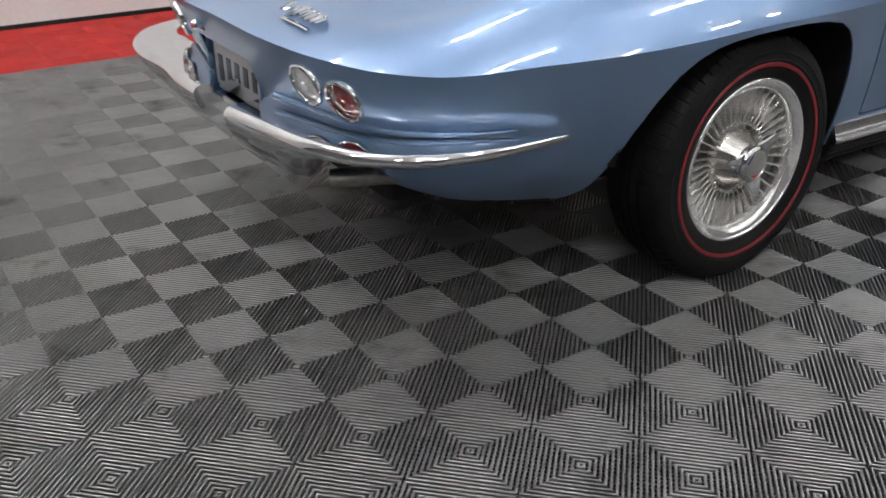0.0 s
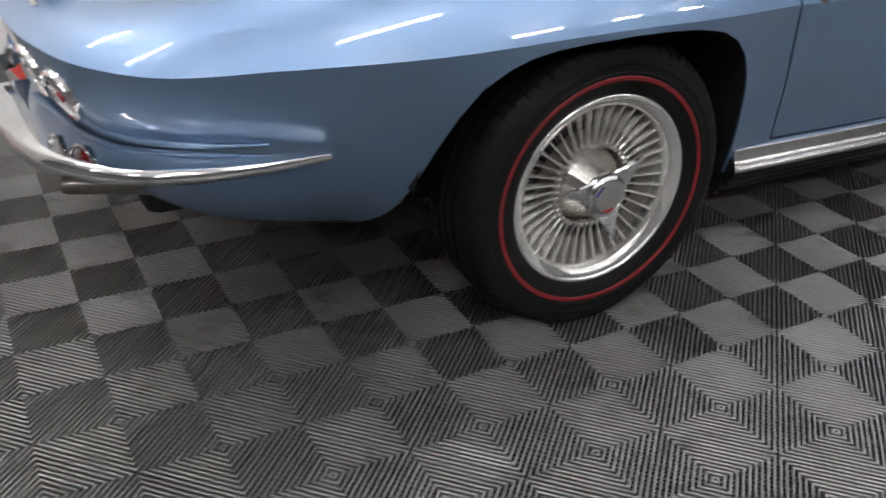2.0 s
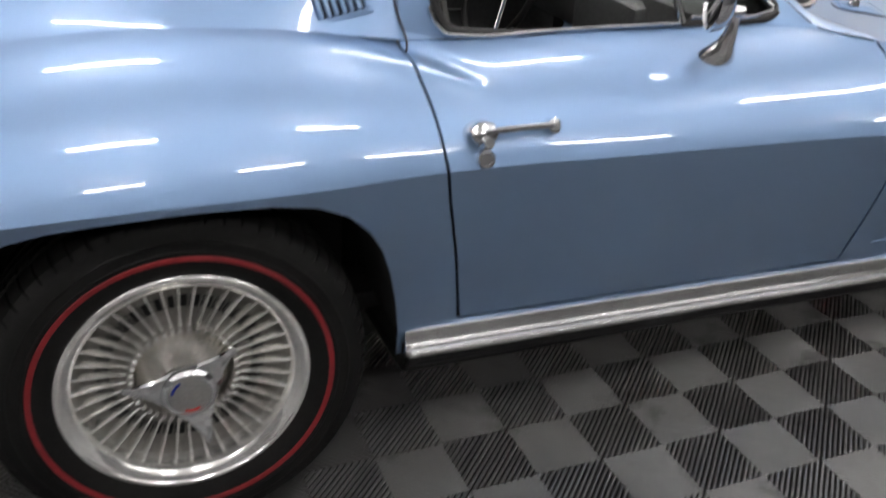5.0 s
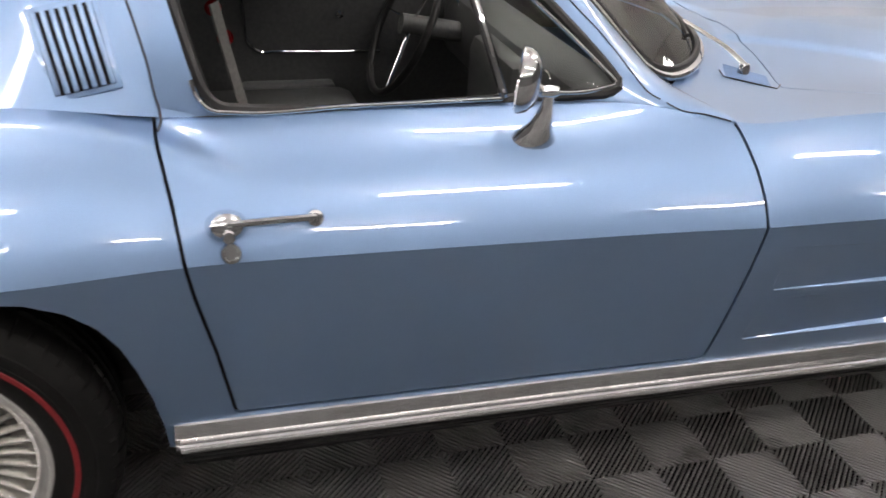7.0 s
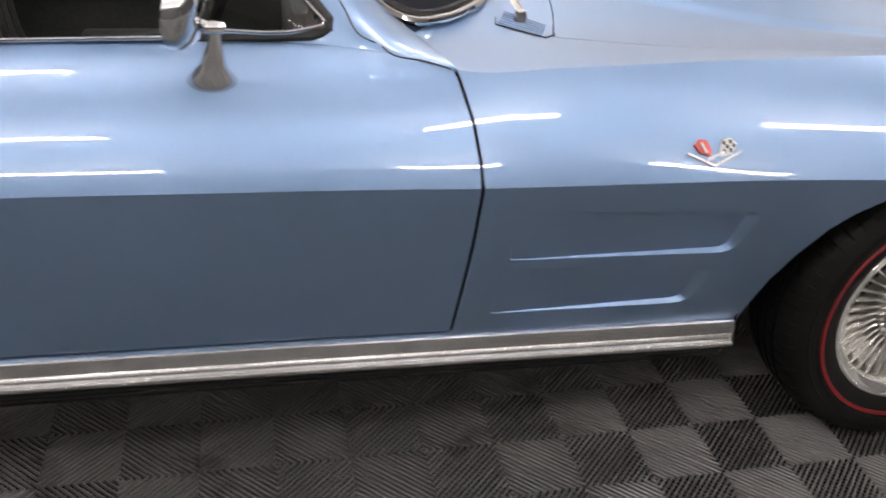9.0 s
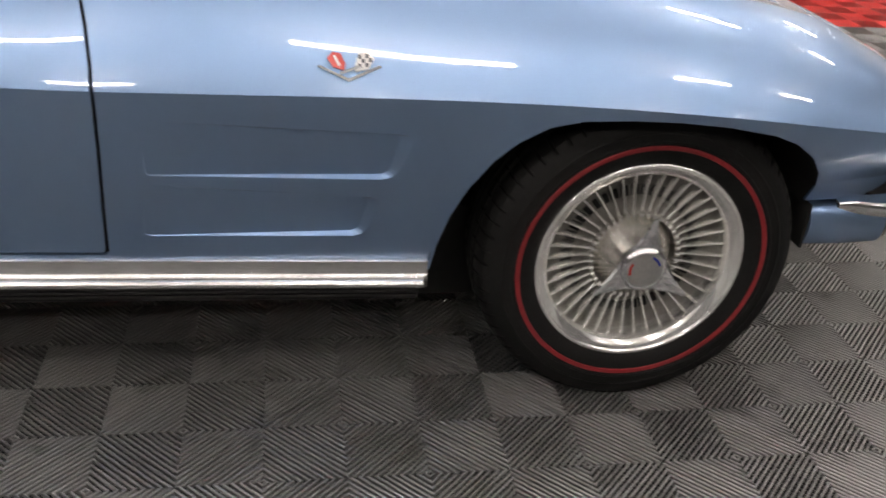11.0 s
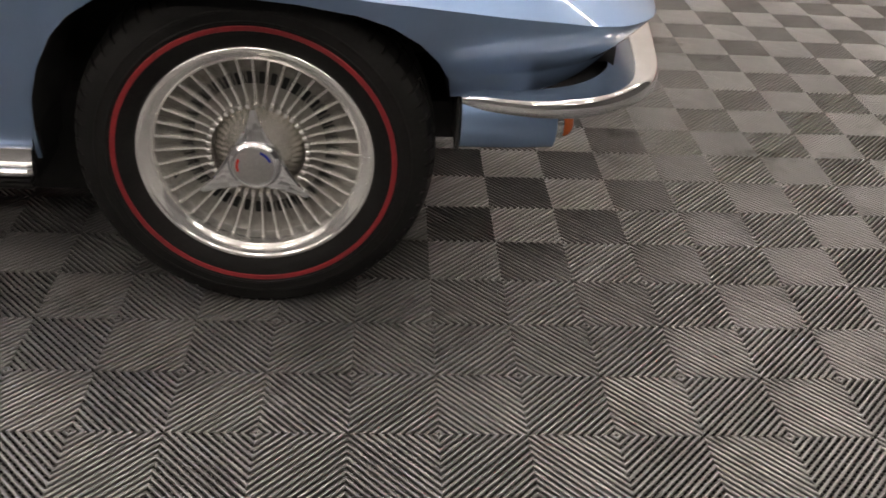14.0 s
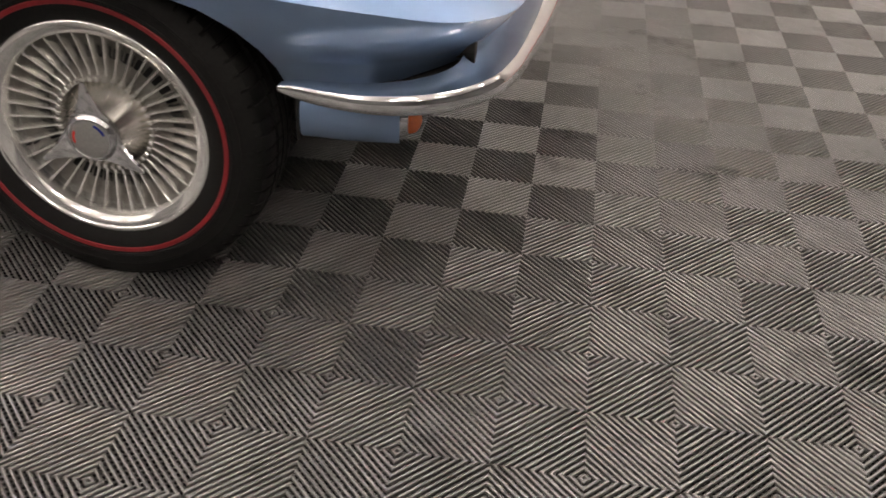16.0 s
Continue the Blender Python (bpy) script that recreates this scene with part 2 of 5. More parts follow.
def rounded(corners, radius, steps=5):
    """An outline with its corners rounded. radius: one for all or one for each."""
    pts = [np.array(c, float) for c in corners]
    out = []
    n = len(pts)
    for i, p in enumerate(pts):
        r = radius[i] if isinstance(radius, (list, tuple)) else radius
        a, b = pts[i - 1] - p, pts[(i + 1) % n] - p
        la, lb = np.linalg.norm(a), np.linalg.norm(b)
        cut = min(r, 0.45 * la, 0.45 * lb)
        if cut < 1e-5:
            out.append(p)
            continue
        s, e = p + a / la * cut, p + b / lb * cut
        for k in range(steps + 1):
            w = k / steps
            out.append((1 - w) ** 2 * s + 2 * w * (1 - w) * p + w * w * e)
    return np.array(out)


def trim(verts, faces, dist):
    """Keeps what has a positive distance, cutting the faces on the line."""
    verts = np.asarray(verts, float)
    keep = dist > 0
    out, extra, made = [], [], {}
    base = len(verts)
    for f in faces:
        ks = [keep[i] for i in f]
        if all(ks):
            out.append(tuple(f))
        elif any(ks):
            poly = []
            n = len(f)
            for i in range(n):
                a, b = f[i], f[(i + 1) % n]
                if keep[a]:
                    poly.append(a)
                if keep[a] != keep[b]:
                    key = (min(a, b), max(a, b))
                    if key not in made:
                        s = dist[a] / (dist[a] - dist[b])
                        made[key] = base + len(extra)
                        extra.append(verts[a] + s * (verts[b] - verts[a]))
                    poly.append(made[key])
            if len(poly) > 2:
                out.append(tuple(poly))
    if extra:
        verts = np.vstack([verts, np.array(extra)])
    used = sorted({i for f in out for i in f})
    index = {o: k for k, o in enumerate(used)}
    return verts[used], [tuple(index[i] for i in f) for f in out]


def mirrored(verts, faces):
    v = np.asarray(verts, float).copy()
    v[:, 1] *= -1
    return v, [tuple(f[::-1]) for f in faces]


def joined(*pieces):
    vs, fs, n = [], [], 0
    for v, f in pieces:
        vs.append(np.asarray(v))
        fs += [tuple(i + n for i in face) for face in f]
        n += len(v)
    return np.vstack(vs), fs


def grid_faces(nu, nv, flip=False):
    fs = []
    for i in range(nu - 1):
        for j in range(nv - 1):
            a, b, c, d = i * nv + j, (i + 1) * nv + j, (i + 1) * nv + j + 1, i * nv + j + 1
            fs.append((a, d, c, b) if flip else (a, b, c, d))
    return fs


# ---- the room ----
U = 0.1524                      # a square of the floor tiles; four squares make a tile
X0, Y0 = -0.53, -0.85           # a corner of the squares where rings of ribs close
RED_ROW, WALL_Y = 2.3504, 3.265
WEST, EAST, SOUTH, CEILING = -7.0, 10.5, -9.0, 4.4


def room_wall(name, lo, hi, label, paint=GREY_WALL):
    bm = bmesh.new()
    add_box(bm, lo, hi)
    return tagged(part(name, bm, paint, smooth=False), label, "wall", kind="structure")


room_wall("wall_north", (WEST, WALL_Y, -0.05), (EAST, WALL_Y + 0.2, CEILING), "plain white painted showroom wall", WALL)
# unseen walls, added in dark grey so chrome and lower flanks reflect less light
room_wall("wall_south", (WEST, SOUTH - 0.2, -0.05), (EAST, SOUTH, CEILING), "unseen grey wall, added to keep reflections dark")
room_wall("wall_west", (WEST - 0.2, SOUTH - 0.2, -0.05), (WEST, WALL_Y + 0.2, CEILING), "unseen grey wall, added to keep reflections dark")
room_wall("wall_east", (EAST, SOUTH - 0.2, -0.05), (EAST + 0.2, WALL_Y + 0.2, CEILING), "unseen grey wall, added to keep reflections dark")
bm = bmesh.new()
add_box(bm, (WEST - 0.2, SOUTH - 0.2, CEILING), (EAST + 0.2, WALL_Y + 0.2, CEILING + 0.15))
tagged(part("ceiling", bm, CEIL, smooth=False), "flat white painted ceiling with tube lamps", "ceiling", kind="structure")
bm = bmesh.new()
add_box(bm, (WEST, WALL_Y - 0.012, -0.004), (EAST, WALL_Y, 0.022), 0.003)
tagged(part("baseboard", bm, BLACK, smooth=False), "thin dark strip at the foot of the wall", "baseboard", kind="structure")


def ceiling_lamp(x, y, long):
    lamp = thing("ceiling_lamp", "long white strip lamp hanging on two rods under the ceiling", "lamp", "ceiling lamps")
    lamp.location = (x, y, CEILING)
    bm = bmesh.new()
    add_box(bm, (-long / 2, -0.062, -0.50), (long / 2, 0.062, -0.42), 0.016)
    part("diffuser", bm, TUBE, lamp, "bright white diffuser")
    for dx in (-long / 2 - 0.03, long / 2):
        bm = bmesh.new()
        add_box(bm, (dx, -0.08, -0.505), (dx + 0.03, 0.08, -0.415), 0.006)
        part("end_cap", bm, HOUSING, lamp)
    for dx in (-long / 3, long / 3):
        bm = bmesh.new()
        sweep(bm, [(dx, 0, -0.42), (dx, 0, 0)], circle(0.006, 8), up=(0, 1, 0))
        part("rod", bm, STEEL, lamp)
    return lamp


for lx, ly in LAMPS:
    ceiling_lamp(lx, ly, LAMP_LENGTH)


# ---- the car's shape: stations from the tail's middle round the right side to the nose's middle ----
def S(*triples):
    return [np.array(t, float) for t in triples]


# lower edge, crease, crest
STATIONS = [
    # tail
    (S((-0.945, 0.00, 0.36), (-1.045, 0.00, 0.668), (-0.93, 0.00, 0.715)), 0.000),
    (S((-0.94, -0.25, 0.36), (-1.04, -0.25, 0.664), (-0.93, -0.22, 0.715)), 0.002),
    (S((-0.915, -0.43, 0.37), (-1.01, -0.47, 0.662), (-0.91, -0.38, 0.717)), 0.006),
    (S((-0.880, -0.525, 0.36), (-0.955, -0.61, 0.658), (-0.86, -0.49, 0.722)), 0.012),
    (S((-0.800, -0.590, 0.335), (-0.865, -0.705, 0.655), (-0.76, -0.565, 0.742)), 0.018),
    (S((-0.65, -0.634, 0.305), (-0.65, -0.780, 0.663), (-0.58, -0.60, 0.79)), 0.026),
    (S((-0.40, -0.652, 0.265), (-0.40, -0.825, 0.668), (-0.36, -0.615, 0.848)), 0.032),
    (S((-0.05, -0.73, 0.25), (-0.05, -0.850, 0.684), (-0.05, -0.62, 0.890)), 0.036),
    (S((0.23, -0.73, 0.25), (0.23, -0.835, 0.680), (0.23, -0.62, 0.878)), 0.036),
    # door
    (S((0.46, -0.72, 0.27), (0.46, -0.804, 0.676), (0.46, -0.605, 0.848)), 0.034),
    (S((0.80, -0.72, 0.27), (0.80, -0.795, 0.669), (0.80, -0.592, 0.846)), 0.032),
    (S((1.10, -0.72, 0.27), (1.10, -0.798, 0.665), (1.10, -0.59, 0.845)), 0.033),
    (S((1.32, -0.72, 0.27), (1.32, -0.805, 0.664), (1.32, -0.63, 0.842)), 0.0235),
    (S((1.50, -0.72, 0.27), (1.50, -0.815, 0.663), (1.50, -0.694, 0.822)), 0.011),
    (S((1.66, -0.7185, 0.27), (1.66, -0.8195, 0.6635), (1.66, -0.698, 0.828)), 0.011),
    # front fender
    (S((2.05, -0.715, 0.27), (2.05, -0.834, 0.665), (2.05, -0.685, 0.835)), 0.012),
    (S((2.40, -0.72, 0.30), (2.40, -0.856, 0.660), (2.40, -0.675, 0.834)), 0.020),
    (S((2.60, -0.73, 0.38), (2.60, -0.860, 0.648), (2.60, -0.66, 0.818)), 0.026),
    (S((2.80, -0.735, 0.425), (2.80, -0.840, 0.625), (2.80, -0.635, 0.780)), 0.028),
    (S((2.985, -0.715, 0.432), (3.00, -0.800, 0.597), (2.97, -0.58, 0.715)), 0.022),
    (S((3.085, -0.658, 0.446), (3.13, -0.740, 0.573), (3.06, -0.52, 0.675)), 0.014),
    (S((3.150, -0.580, 0.452), (3.21, -0.650, 0.562), (3.11, -0.44, 0.650)), 0.010),
    (S((3.195, -0.463, 0.462), (3.25, -0.50, 0.556), (3.14, -0.34, 0.640)), 0.006),
    (S((3.235, -0.24, 0.476), (3.28, -0.25, 0.556), (3.17, -0.18, 0.640)), 0.004),
    (S((3.24, 0.00, 0.476), (3.285, 0.00, 0.556), (3.18, 0.00, 0.640)), 0.004),
]
CREASE = np.array([s[0][1] for s in STATIONS])
ALONG = np.r_[0, np.cumsum(np.linalg.norm(np.diff(CREASE, axis=0), axis=1))]
NU = 520
AT = np.linspace(0, ALONG[-1], NU)
LOW = hermite(ALONG, [s[0][0] for s in STATIONS], AT)
MID = hermite(ALONG, CREASE, AT)
TOP = hermite(ALONG, [s[0][2] for s in STATIONS], AT)
PUFF = hermite(ALONG, [[s[1]] * 3 for s in STATIONS], AT)[:, :1]


def bowed(a, b, t, lift):
    """Across from a to b, bowed outwards by lift along the panel's normal in the cross-section."""
    d = b - a
    n = np.cross(np.gradient(MID, axis=0), d)
    n /= np.linalg.norm(n, axis=1, keepdims=True)
    return a + d * t + n * lift * 4 * t * (1 - t)


NLOW, NTOP = 46, 46
SAG = hermite(ALONG, [[v] * 3 for v in (0.0, 0.0, 0.001, 0.003, 0.006, 0.010, 0.012, 0.011, 0.010, 0.008, 0.008, 0.008, 0.008, 0.008, 0.008, 0.008, 0.009, 0.011, 0.012, 0.012, 0.010, 0.006, 0.004, 0.003, 0.003)], AT)[:, :1]
lower = np.stack([bowed(LOW, MID, t, SAG) for t in np.linspace(0, 1, NLOW)], 1)
upper = np.stack([bowed(MID, TOP, t, PUFF) for t in np.linspace(0, 1, NTOP)], 1)
# a hollow above the rear bumper, and the lower edge of the tail curling under
along = np.gradient(MID, axis=0)
outward = np.stack([along[:, 1], -along[:, 0]], 1)
outward /= np.linalg.norm(outward, axis=1, keepdims=True)
reach = np.clip((-0.56 - MID[:, 0]) / 0.22, 0, 1) * np.clip((np.abs(MID[:, 1]) - 0.20) / 0.12, 0, 1)
reach = (reach * reach * (3 - 2 * reach))[:, None]
height = lower[..., 2]
hollow = np.where(height > 0.512, np.clip((0.570 - height) / 0.058, 0, 1) ** 2, np.clip((height - 0.44) / 0.072, 0, 1))
under = np.clip(1 - np.linspace(0, 1, NLOW) / 0.30, 0, 1)[None] ** 2 * np.clip((-0.40 - MID[:, :1]) / 0.1, 0, 1)
nose = np.clip((MID[:, :1] - 2.80) / 0.16, 0, 1)
dip = np.where(height > 0.485, np.clip((0.575 - height) / 0.09, 0, 1) ** 1.5, np.clip((height - 0.42) / 0.065, 0, 1))
lower[..., :2] -= (0.020 * reach * hollow + 0.034 * under + 0.018 * nose * nose * (3 - 2 * nose) * dip)[..., None] * outward[:, None]
LEDGE = np.array([[np.interp(0.514, row[:, 2], row[:, k]) + 0.003 * o[k] for k in (0, 1)] + [0.514] for row, o, m in zip(lower, outward, MID) if m[0] < -0.61 and m[1] < -0.20])
# the crest of the rear fender dies out in the door
ridge = (upper[..., 2] - np.interp(upper[..., 0], [0.20, 0.325, 0.43, 0.487, 0.562], [0.876, 0.855, 0.827, 0.809, 0.783]))
fade = np.clip((0.585 - upper[..., 0]) / 0.13, 0, 1) ** 0.8 * np.clip((upper[..., 0] - 0.05) / 0.3, 0, 1)
fade = np.where(upper[..., 1] < -0.3, fade, 0)
swell = 0.007 * np.exp(-(ridge / 0.014) ** 2) - 0.009 * np.exp(-((ridge - 0.020) / 0.009) ** 2)
upper[..., 1] -= swell * fade
upper[..., 2] += 0.5 * swell * fade
side_v = np.concatenate([lower, upper[:, 1:]], 1)
NV = side_v.shape[1]
side_verts = side_v.reshape(-1, 3)
side_faces = grid_faces(NU, NV)


def on_side(x, z, proud=0.0):
    """The point of the right side at x and z, on a plane laid through the nearest points."""
    k = np.where((side_verts[:, 1] < -0.45), np.hypot(side_verts[:, 0] - x, side_verts[:, 2] - z), 9)
    near = side_verts[np.argsort(k)[:10]]
    fit = np.linalg.lstsq(np.c_[near[:, 0] - x, near[:, 2] - z, np.ones(10)], near[:, 1], rcond=None)[0]
    return np.array((x, fit[2] - proud, z))


ARCH_REAR = [(-0.52, 0.10), (-0.52, 0.268), (-0.488, 0.272), (-0.456, 0.284), (-0.428, 0.306), (-0.409, 0.336), (-0.395, 0.37), (-0.385, 0.40), (-0.367, 0.465), (-0.338, 0.54),
             (-0.305, 0.595), (-0.262, 0.630), (-0.218, 0.650), (-0.167, 0.661), (-0.10, 0.667), (0.0, 0.671), (0.075, 0.670), (0.157, 0.664), (0.231, 0.650),
             (0.285, 0.623), (0.326, 0.584), (0.355, 0.536), (0.376, 0.479), (0.394, 0.41), (0.409, 0.33), (0.416, 0.25), (0.416, 0.10)]
ARCH_FRONT = [(2.075, 0.10), (2.080, 0.25), (2.089, 0.34), (2.105, 0.415), (2.132, 0.482), (2.171, 0.547), (2.208, 0.586),
              (2.258, 0.619), (2.315, 0.634), (2.40, 0.638), (2.488, 0.637), (2.58, 0.629), (2.676, 0.611), (2.73, 0.590),
              (2.778, 0.557), (2.812, 0.517), (2.832, 0.475), (2.840, 0.42), (2.842, 0.10)]
DOOR = [(0.533, 0.338), (0.504, 0.492), (0.475, 0.613), (0.464, 0.672), (0.452, 0.76), (0.436, 0.838), (0.43, 0.95), (1.36, 0.95),
        (1.462, 0.842), (1.475, 0.81), (1.490, 0.755), (1.498, 0.70), (1.500, 0.65), (1.496, 0.553), (1.489, 0.449), (1.481, 0.326)]
VENT_UPPER = rounded([(1.566, 0.613), (2.026, 0.594), (1.996, 0.499), (1.566, 0.505)], [0.004, 0.02, 0.03, 0.004])
VENT_LOWER = rounded([(1.560, 0.486), (1.976, 0.458), (1.948, 0.365), (1.550, 0.370)], [0.004, 0.02, 0.03, 0.004])

px, pz = side_verts[:, 0], side_verts[:, 2]
flank = side_verts[:, 1] < -0.40
d_arch_r = np.where(flank, polygon_distance(px, pz, ARCH_REAR), 9)
d_arch_f = np.where(flank, polygon_distance(px, pz, ARCH_FRONT), 9)
d_door = np.where(flank, polygon_distance(px, pz, DOOR), 9)
d_v1 = np.where(flank, polygon_distance(px, pz, VENT_UPPER), 9)
d_v2 = np.where(flank, polygon_distance(px, pz, VENT_LOWER), 9)
GAP = 0.0030


def shell(hole):
    """The side's skin with its openings; the plate's recess reaches hole metres from the middle line."""
    outline = [(-hole, 0.424), (0.02, 0.424), (0.02, 0.580), (-hole, 0.580)]
    d_plate = np.where(px < -0.85, polygon_distance(side_verts[:, 1], pz, outline), 9)
    return trim(side_verts, side_faces, np.minimum.reduce([d_arch_r, d_arch_f, d_door - GAP, d_v1, d_v2, d_plate]))


door_v, door_f = trim(side_verts, side_faces, -d_door - GAP)
inner_v, inner_f = trim(side_verts, side_faces, np.minimum.reduce([d_arch_r - 0.004, d_arch_f - 0.004, d_v1 - 0.01, d_v2 - 0.01, 0.81 - pz, np.where(flank, 1.0, -1.0)]))


# ---- the top: hood, cowl, tail and roof ----
def top_loft(rows, at_rows, n_across=26):
    """rows: inner points (three a station), at their places along the side; runs from the side's crest to the middle line."""
    mask = (AT >= at_rows[0] - 1e-9) & (AT <= at_rows[-1] + 1e-9)
    cols = [TOP[mask]] + [hermite(at_rows, [r[k] for r in rows], AT[mask]) for k in range(3)]
    grid = np.stack(cols, 1)
    out = []
    for row in grid:
        w = np.r_[0, np.cumsum(np.linalg.norm(np.diff(row, axis=0), axis=1))] + np.arange(4) * 1e-4
        line = hermite(w, row, np.linspace(0, w[-1], n_across))
        line[0] = row[0]
        out.append(line)
    return np.array(out)


front_at = [ALONG[12] + 0.14 * (ALONG[13] - ALONG[12])] + list(ALONG[13:25])
front_rows = [
    S((1.44, -0.50, 0.834), (1.625, -0.27, 0.846), (1.685, 0, 0.852)),
    S((1.53, -0.47, 0.825), (1.68, -0.25, 0.846), (1.73, 0, 0.852)),
    S((1.68, -0.47, 0.8235), (1.787, -0.25, 0.8465), (1.823, 0, 0.8535)),
    S((2.05, -0.47, 0.820), (2.05, -0.25, 0.848), (2.05, 0, 0.858)),
    S((2.40, -0.46, 0.812), (2.40, -0.24, 0.838), (2.40, 0, 0.848)),
    S((2.60, -0.45, 0.797), (2.60, -0.23, 0.820), (2.60, 0, 0.828)),
    S((2.80, -0.43, 0.764), (2.80, -0.22, 0.782), (2.80, 0, 0.788)),
    S((2.95, -0.40, 0.716), (2.95, -0.20, 0.730), (2.95, 0, 0.734)),
    S((3.03, -0.36, 0.684), (3.03, -0.18, 0.695), (3.03, 0, 0.698)),
    S((3.08, -0.30, 0.662), (3.08, -0.15, 0.670), (3.08, 0, 0.673)),
    S((3.11, -0.24, 0.652), (3.11, -0.12, 0.655), (3.11, 0, 0.658)),
    S((3.15, -0.12, 0.645), (3.15, -0.06, 0.646), (3.15, 0, 0.646)),
    S((3.178, 0, 0.641), (3.177, 0, 0.641), (3.176, 0, 0.641)),
]
front_g = top_loft(front_rows, front_at, 64)
rear_at = list(ALONG[:10]) + [ALONG[9] + 0.12 * (ALONG[10] - ALONG[9])]
rear_rows = [
    S((-0.92, 0, 0.717), (-0.91, 0, 0.719), (-0.90, 0, 0.721)),
    S((-0.90, -0.15, 0.723), (-0.88, -0.07, 0.727), (-0.87, 0, 0.729)),
    S((-0.86, -0.28, 0.735), (-0.83, -0.14, 0.744), (-0.82, 0, 0.748)),
    S((-0.80, -0.40, 0.750), (-0.77, -0.22, 0.768), (-0.76, 0, 0.776)),
    S((-0.72, -0.48, 0.765), (-0.69, -0.28, 0.798), (-0.68, 0, 0.815)),
    S((-0.56, -0.52, 0.812), (-0.55, -0.34, 0.865), (-0.54, 0, 0.905)),
    S((-0.36, -0.535, 0.882), (-0.36, -0.36, 0.965), (-0.36, 0, 1.03)),
    S((-0.05, -0.545, 0.945), (-0.05, -0.40, 1.08), (-0.05, 0, 1.16)),
    S((0.23, -0.545, 0.985), (0.23, -0.43, 1.15), (0.23, 0, 1.235)),
    S((0.44, -0.54, 1.00), (0.44, -0.44, 1.18), (0.44, 0, 1.258)),
    S((0.47, -0.54, 1.00), (0.47, -0.44, 1.18), (0.47, 0, 1.26)),
]
rear_g = top_loft(rear_rows, rear_at)


def surface(grid):
    return grid.reshape(-1, 3), grid_faces(grid.shape[0], grid.shape[1])


front_v, front_f = surface(front_g)
rear_v, rear_f = surface(rear_g)
MIDDLE = rounded([(1.716, -0.224), (1.97, -0.331), (2.225, -0.440), (2.50, -0.492), (2.85, -0.44), (3.02, -0.30), (3.04, 0.02), (1.790, 0.02), (1.785, -0.04), (1.748, -0.15)], [0.03, 0.1, 0.1, 0.15, 0.1, 0.1, 0.0, 0.0, 0.02, 0.05])
HOOD = rounded([(1.698, -0.508), (1.79, -0.537), (1.91, -0.578), (2.10, -0.612), (2.35, -0.622), (2.60, -0.600), (2.85, -0.52), (3.00, -0.36), (3.045, 0.02), (1.785, 0.02), (1.778, -0.10), (1.762, -0.23), (1.738, -0.38)], [0.006, 0.05, 0.1, 0.1, 0.1, 0.1, 0.1, 0.08, 0, 0, 0.05, 0.08, 0.08])
d_hood = polygon_distance(front_v[:, 0], front_v[:, 1], HOOD)
d_middle = polygon_distance(front_v[:, 0], front_v[:, 1], MIDDLE)
# the hood steps up to a raised middle
front_v[:, 2] += (0.007 * np.clip(-d_middle / 0.016, 0, 1) + 0.013 * np.clip(-d_middle / 0.15, 0, 1)) * np.clip((3.0 - front_v[:, 0]) / 0.5, 0, 1)
cowl_v, cowl_f = trim(front_v, front_f, d_hood - 0.0012)
hood_v, hood_f = trim(front_v, front_f, -d_hood - 0.0012)
# the rear window lies in the sloping back
REAR_WINDOW = rounded([(0.185, 0.50), (0.235, 0.515), (0.34, 0.17), (0.345, -0.02), (-0.47, -0.02), (-0.45, 0.17), (-0.36, 0.40), (-0.10, 0.495)], [0.03, 0.03, 0.05, 0, 0, 0.05, 0.1, 0.1])
d_rw = polygon_distance(rear_v[:, 0], -rear_v[:, 1], REAR_WINDOW)
back_v, back_f = trim(rear_v, rear_f, d_rw)
pane_v, pane_f = trim(rear_v, rear_f, -d_rw)
# side of the cabin above the belt
cab_x = np.array([0.44, 0.62, 0.80, 0.96, 1.08, 1.20, 1.32, 1.42, 1.475])
cab_top = np.array([(0.44, -0.445, 1.18), (0.62, -0.435, 1.19), (0.80, -0.43, 1.19), (0.97, -0.425, 1.175), (1.10, -0.435, 1.12), (1.23, -0.465, 1.015),
                    (1.345, -0.498, 0.905), (1.41, -0.525, 0.852), (1.44, -0.575, 0.837)])
cab_low = np.array([(0.44, -0.6035, 0.846), (0.62, -0.598, 0.846), (0.80, -0.5915, 0.846), (0.96, -0.589, 0.846), (1.08, -0.5895, 0.845), (1.20, -0.600, 0.845), (1.32, -0.629, 0.842),
                    (1.40, -0.658, 0.834), (1.475, -0.688, 0.8235)])
cab_u = np.linspace(0.44, 1.475, 110)
ca, cb = hermite(cab_x, cab_low, cab_u), hermite(cab_x, cab_top, cab_u)
cab_g = np.stack([ca + (cb - ca) * t + np.array([0, -0.022, 0.004]) * 4 * t * (1 - t) for t in np.linspace(0, 1, 34)], 1)
cab_v, cab_f = surface(cab_g)
WINDOW = rounded([(0.523, 0.852), (1.245, 0.856), (1.275, 0.872), (1.06, 1.085), (0.90, 1.15), (0.50, 1.15), (0.462, 1.10)], [0.045, 0.02, 0.02, 0.05, 0.08, 0.06, 0.05])
d_win = polygon_distance(cab_v[:, 0], cab_v[:, 2], WINDOW)
frame_v, frame_f = trim(cab_v, cab_f, d_win)


def on_cab(x, z, proud=0.0):
    k = np.hypot(cab_v[:, 0] - x, cab_v[:, 2] - z)
    near = np.argsort(k)[:6]
    a = np.c_[cab_v[near][:, [0, 2]], np.ones(6)]
    c = np.linalg.lstsq(a, cab_v[near, 1], rcond=None)[0]
    return np.array([x, c @ (x, z, 1) - proud, z])


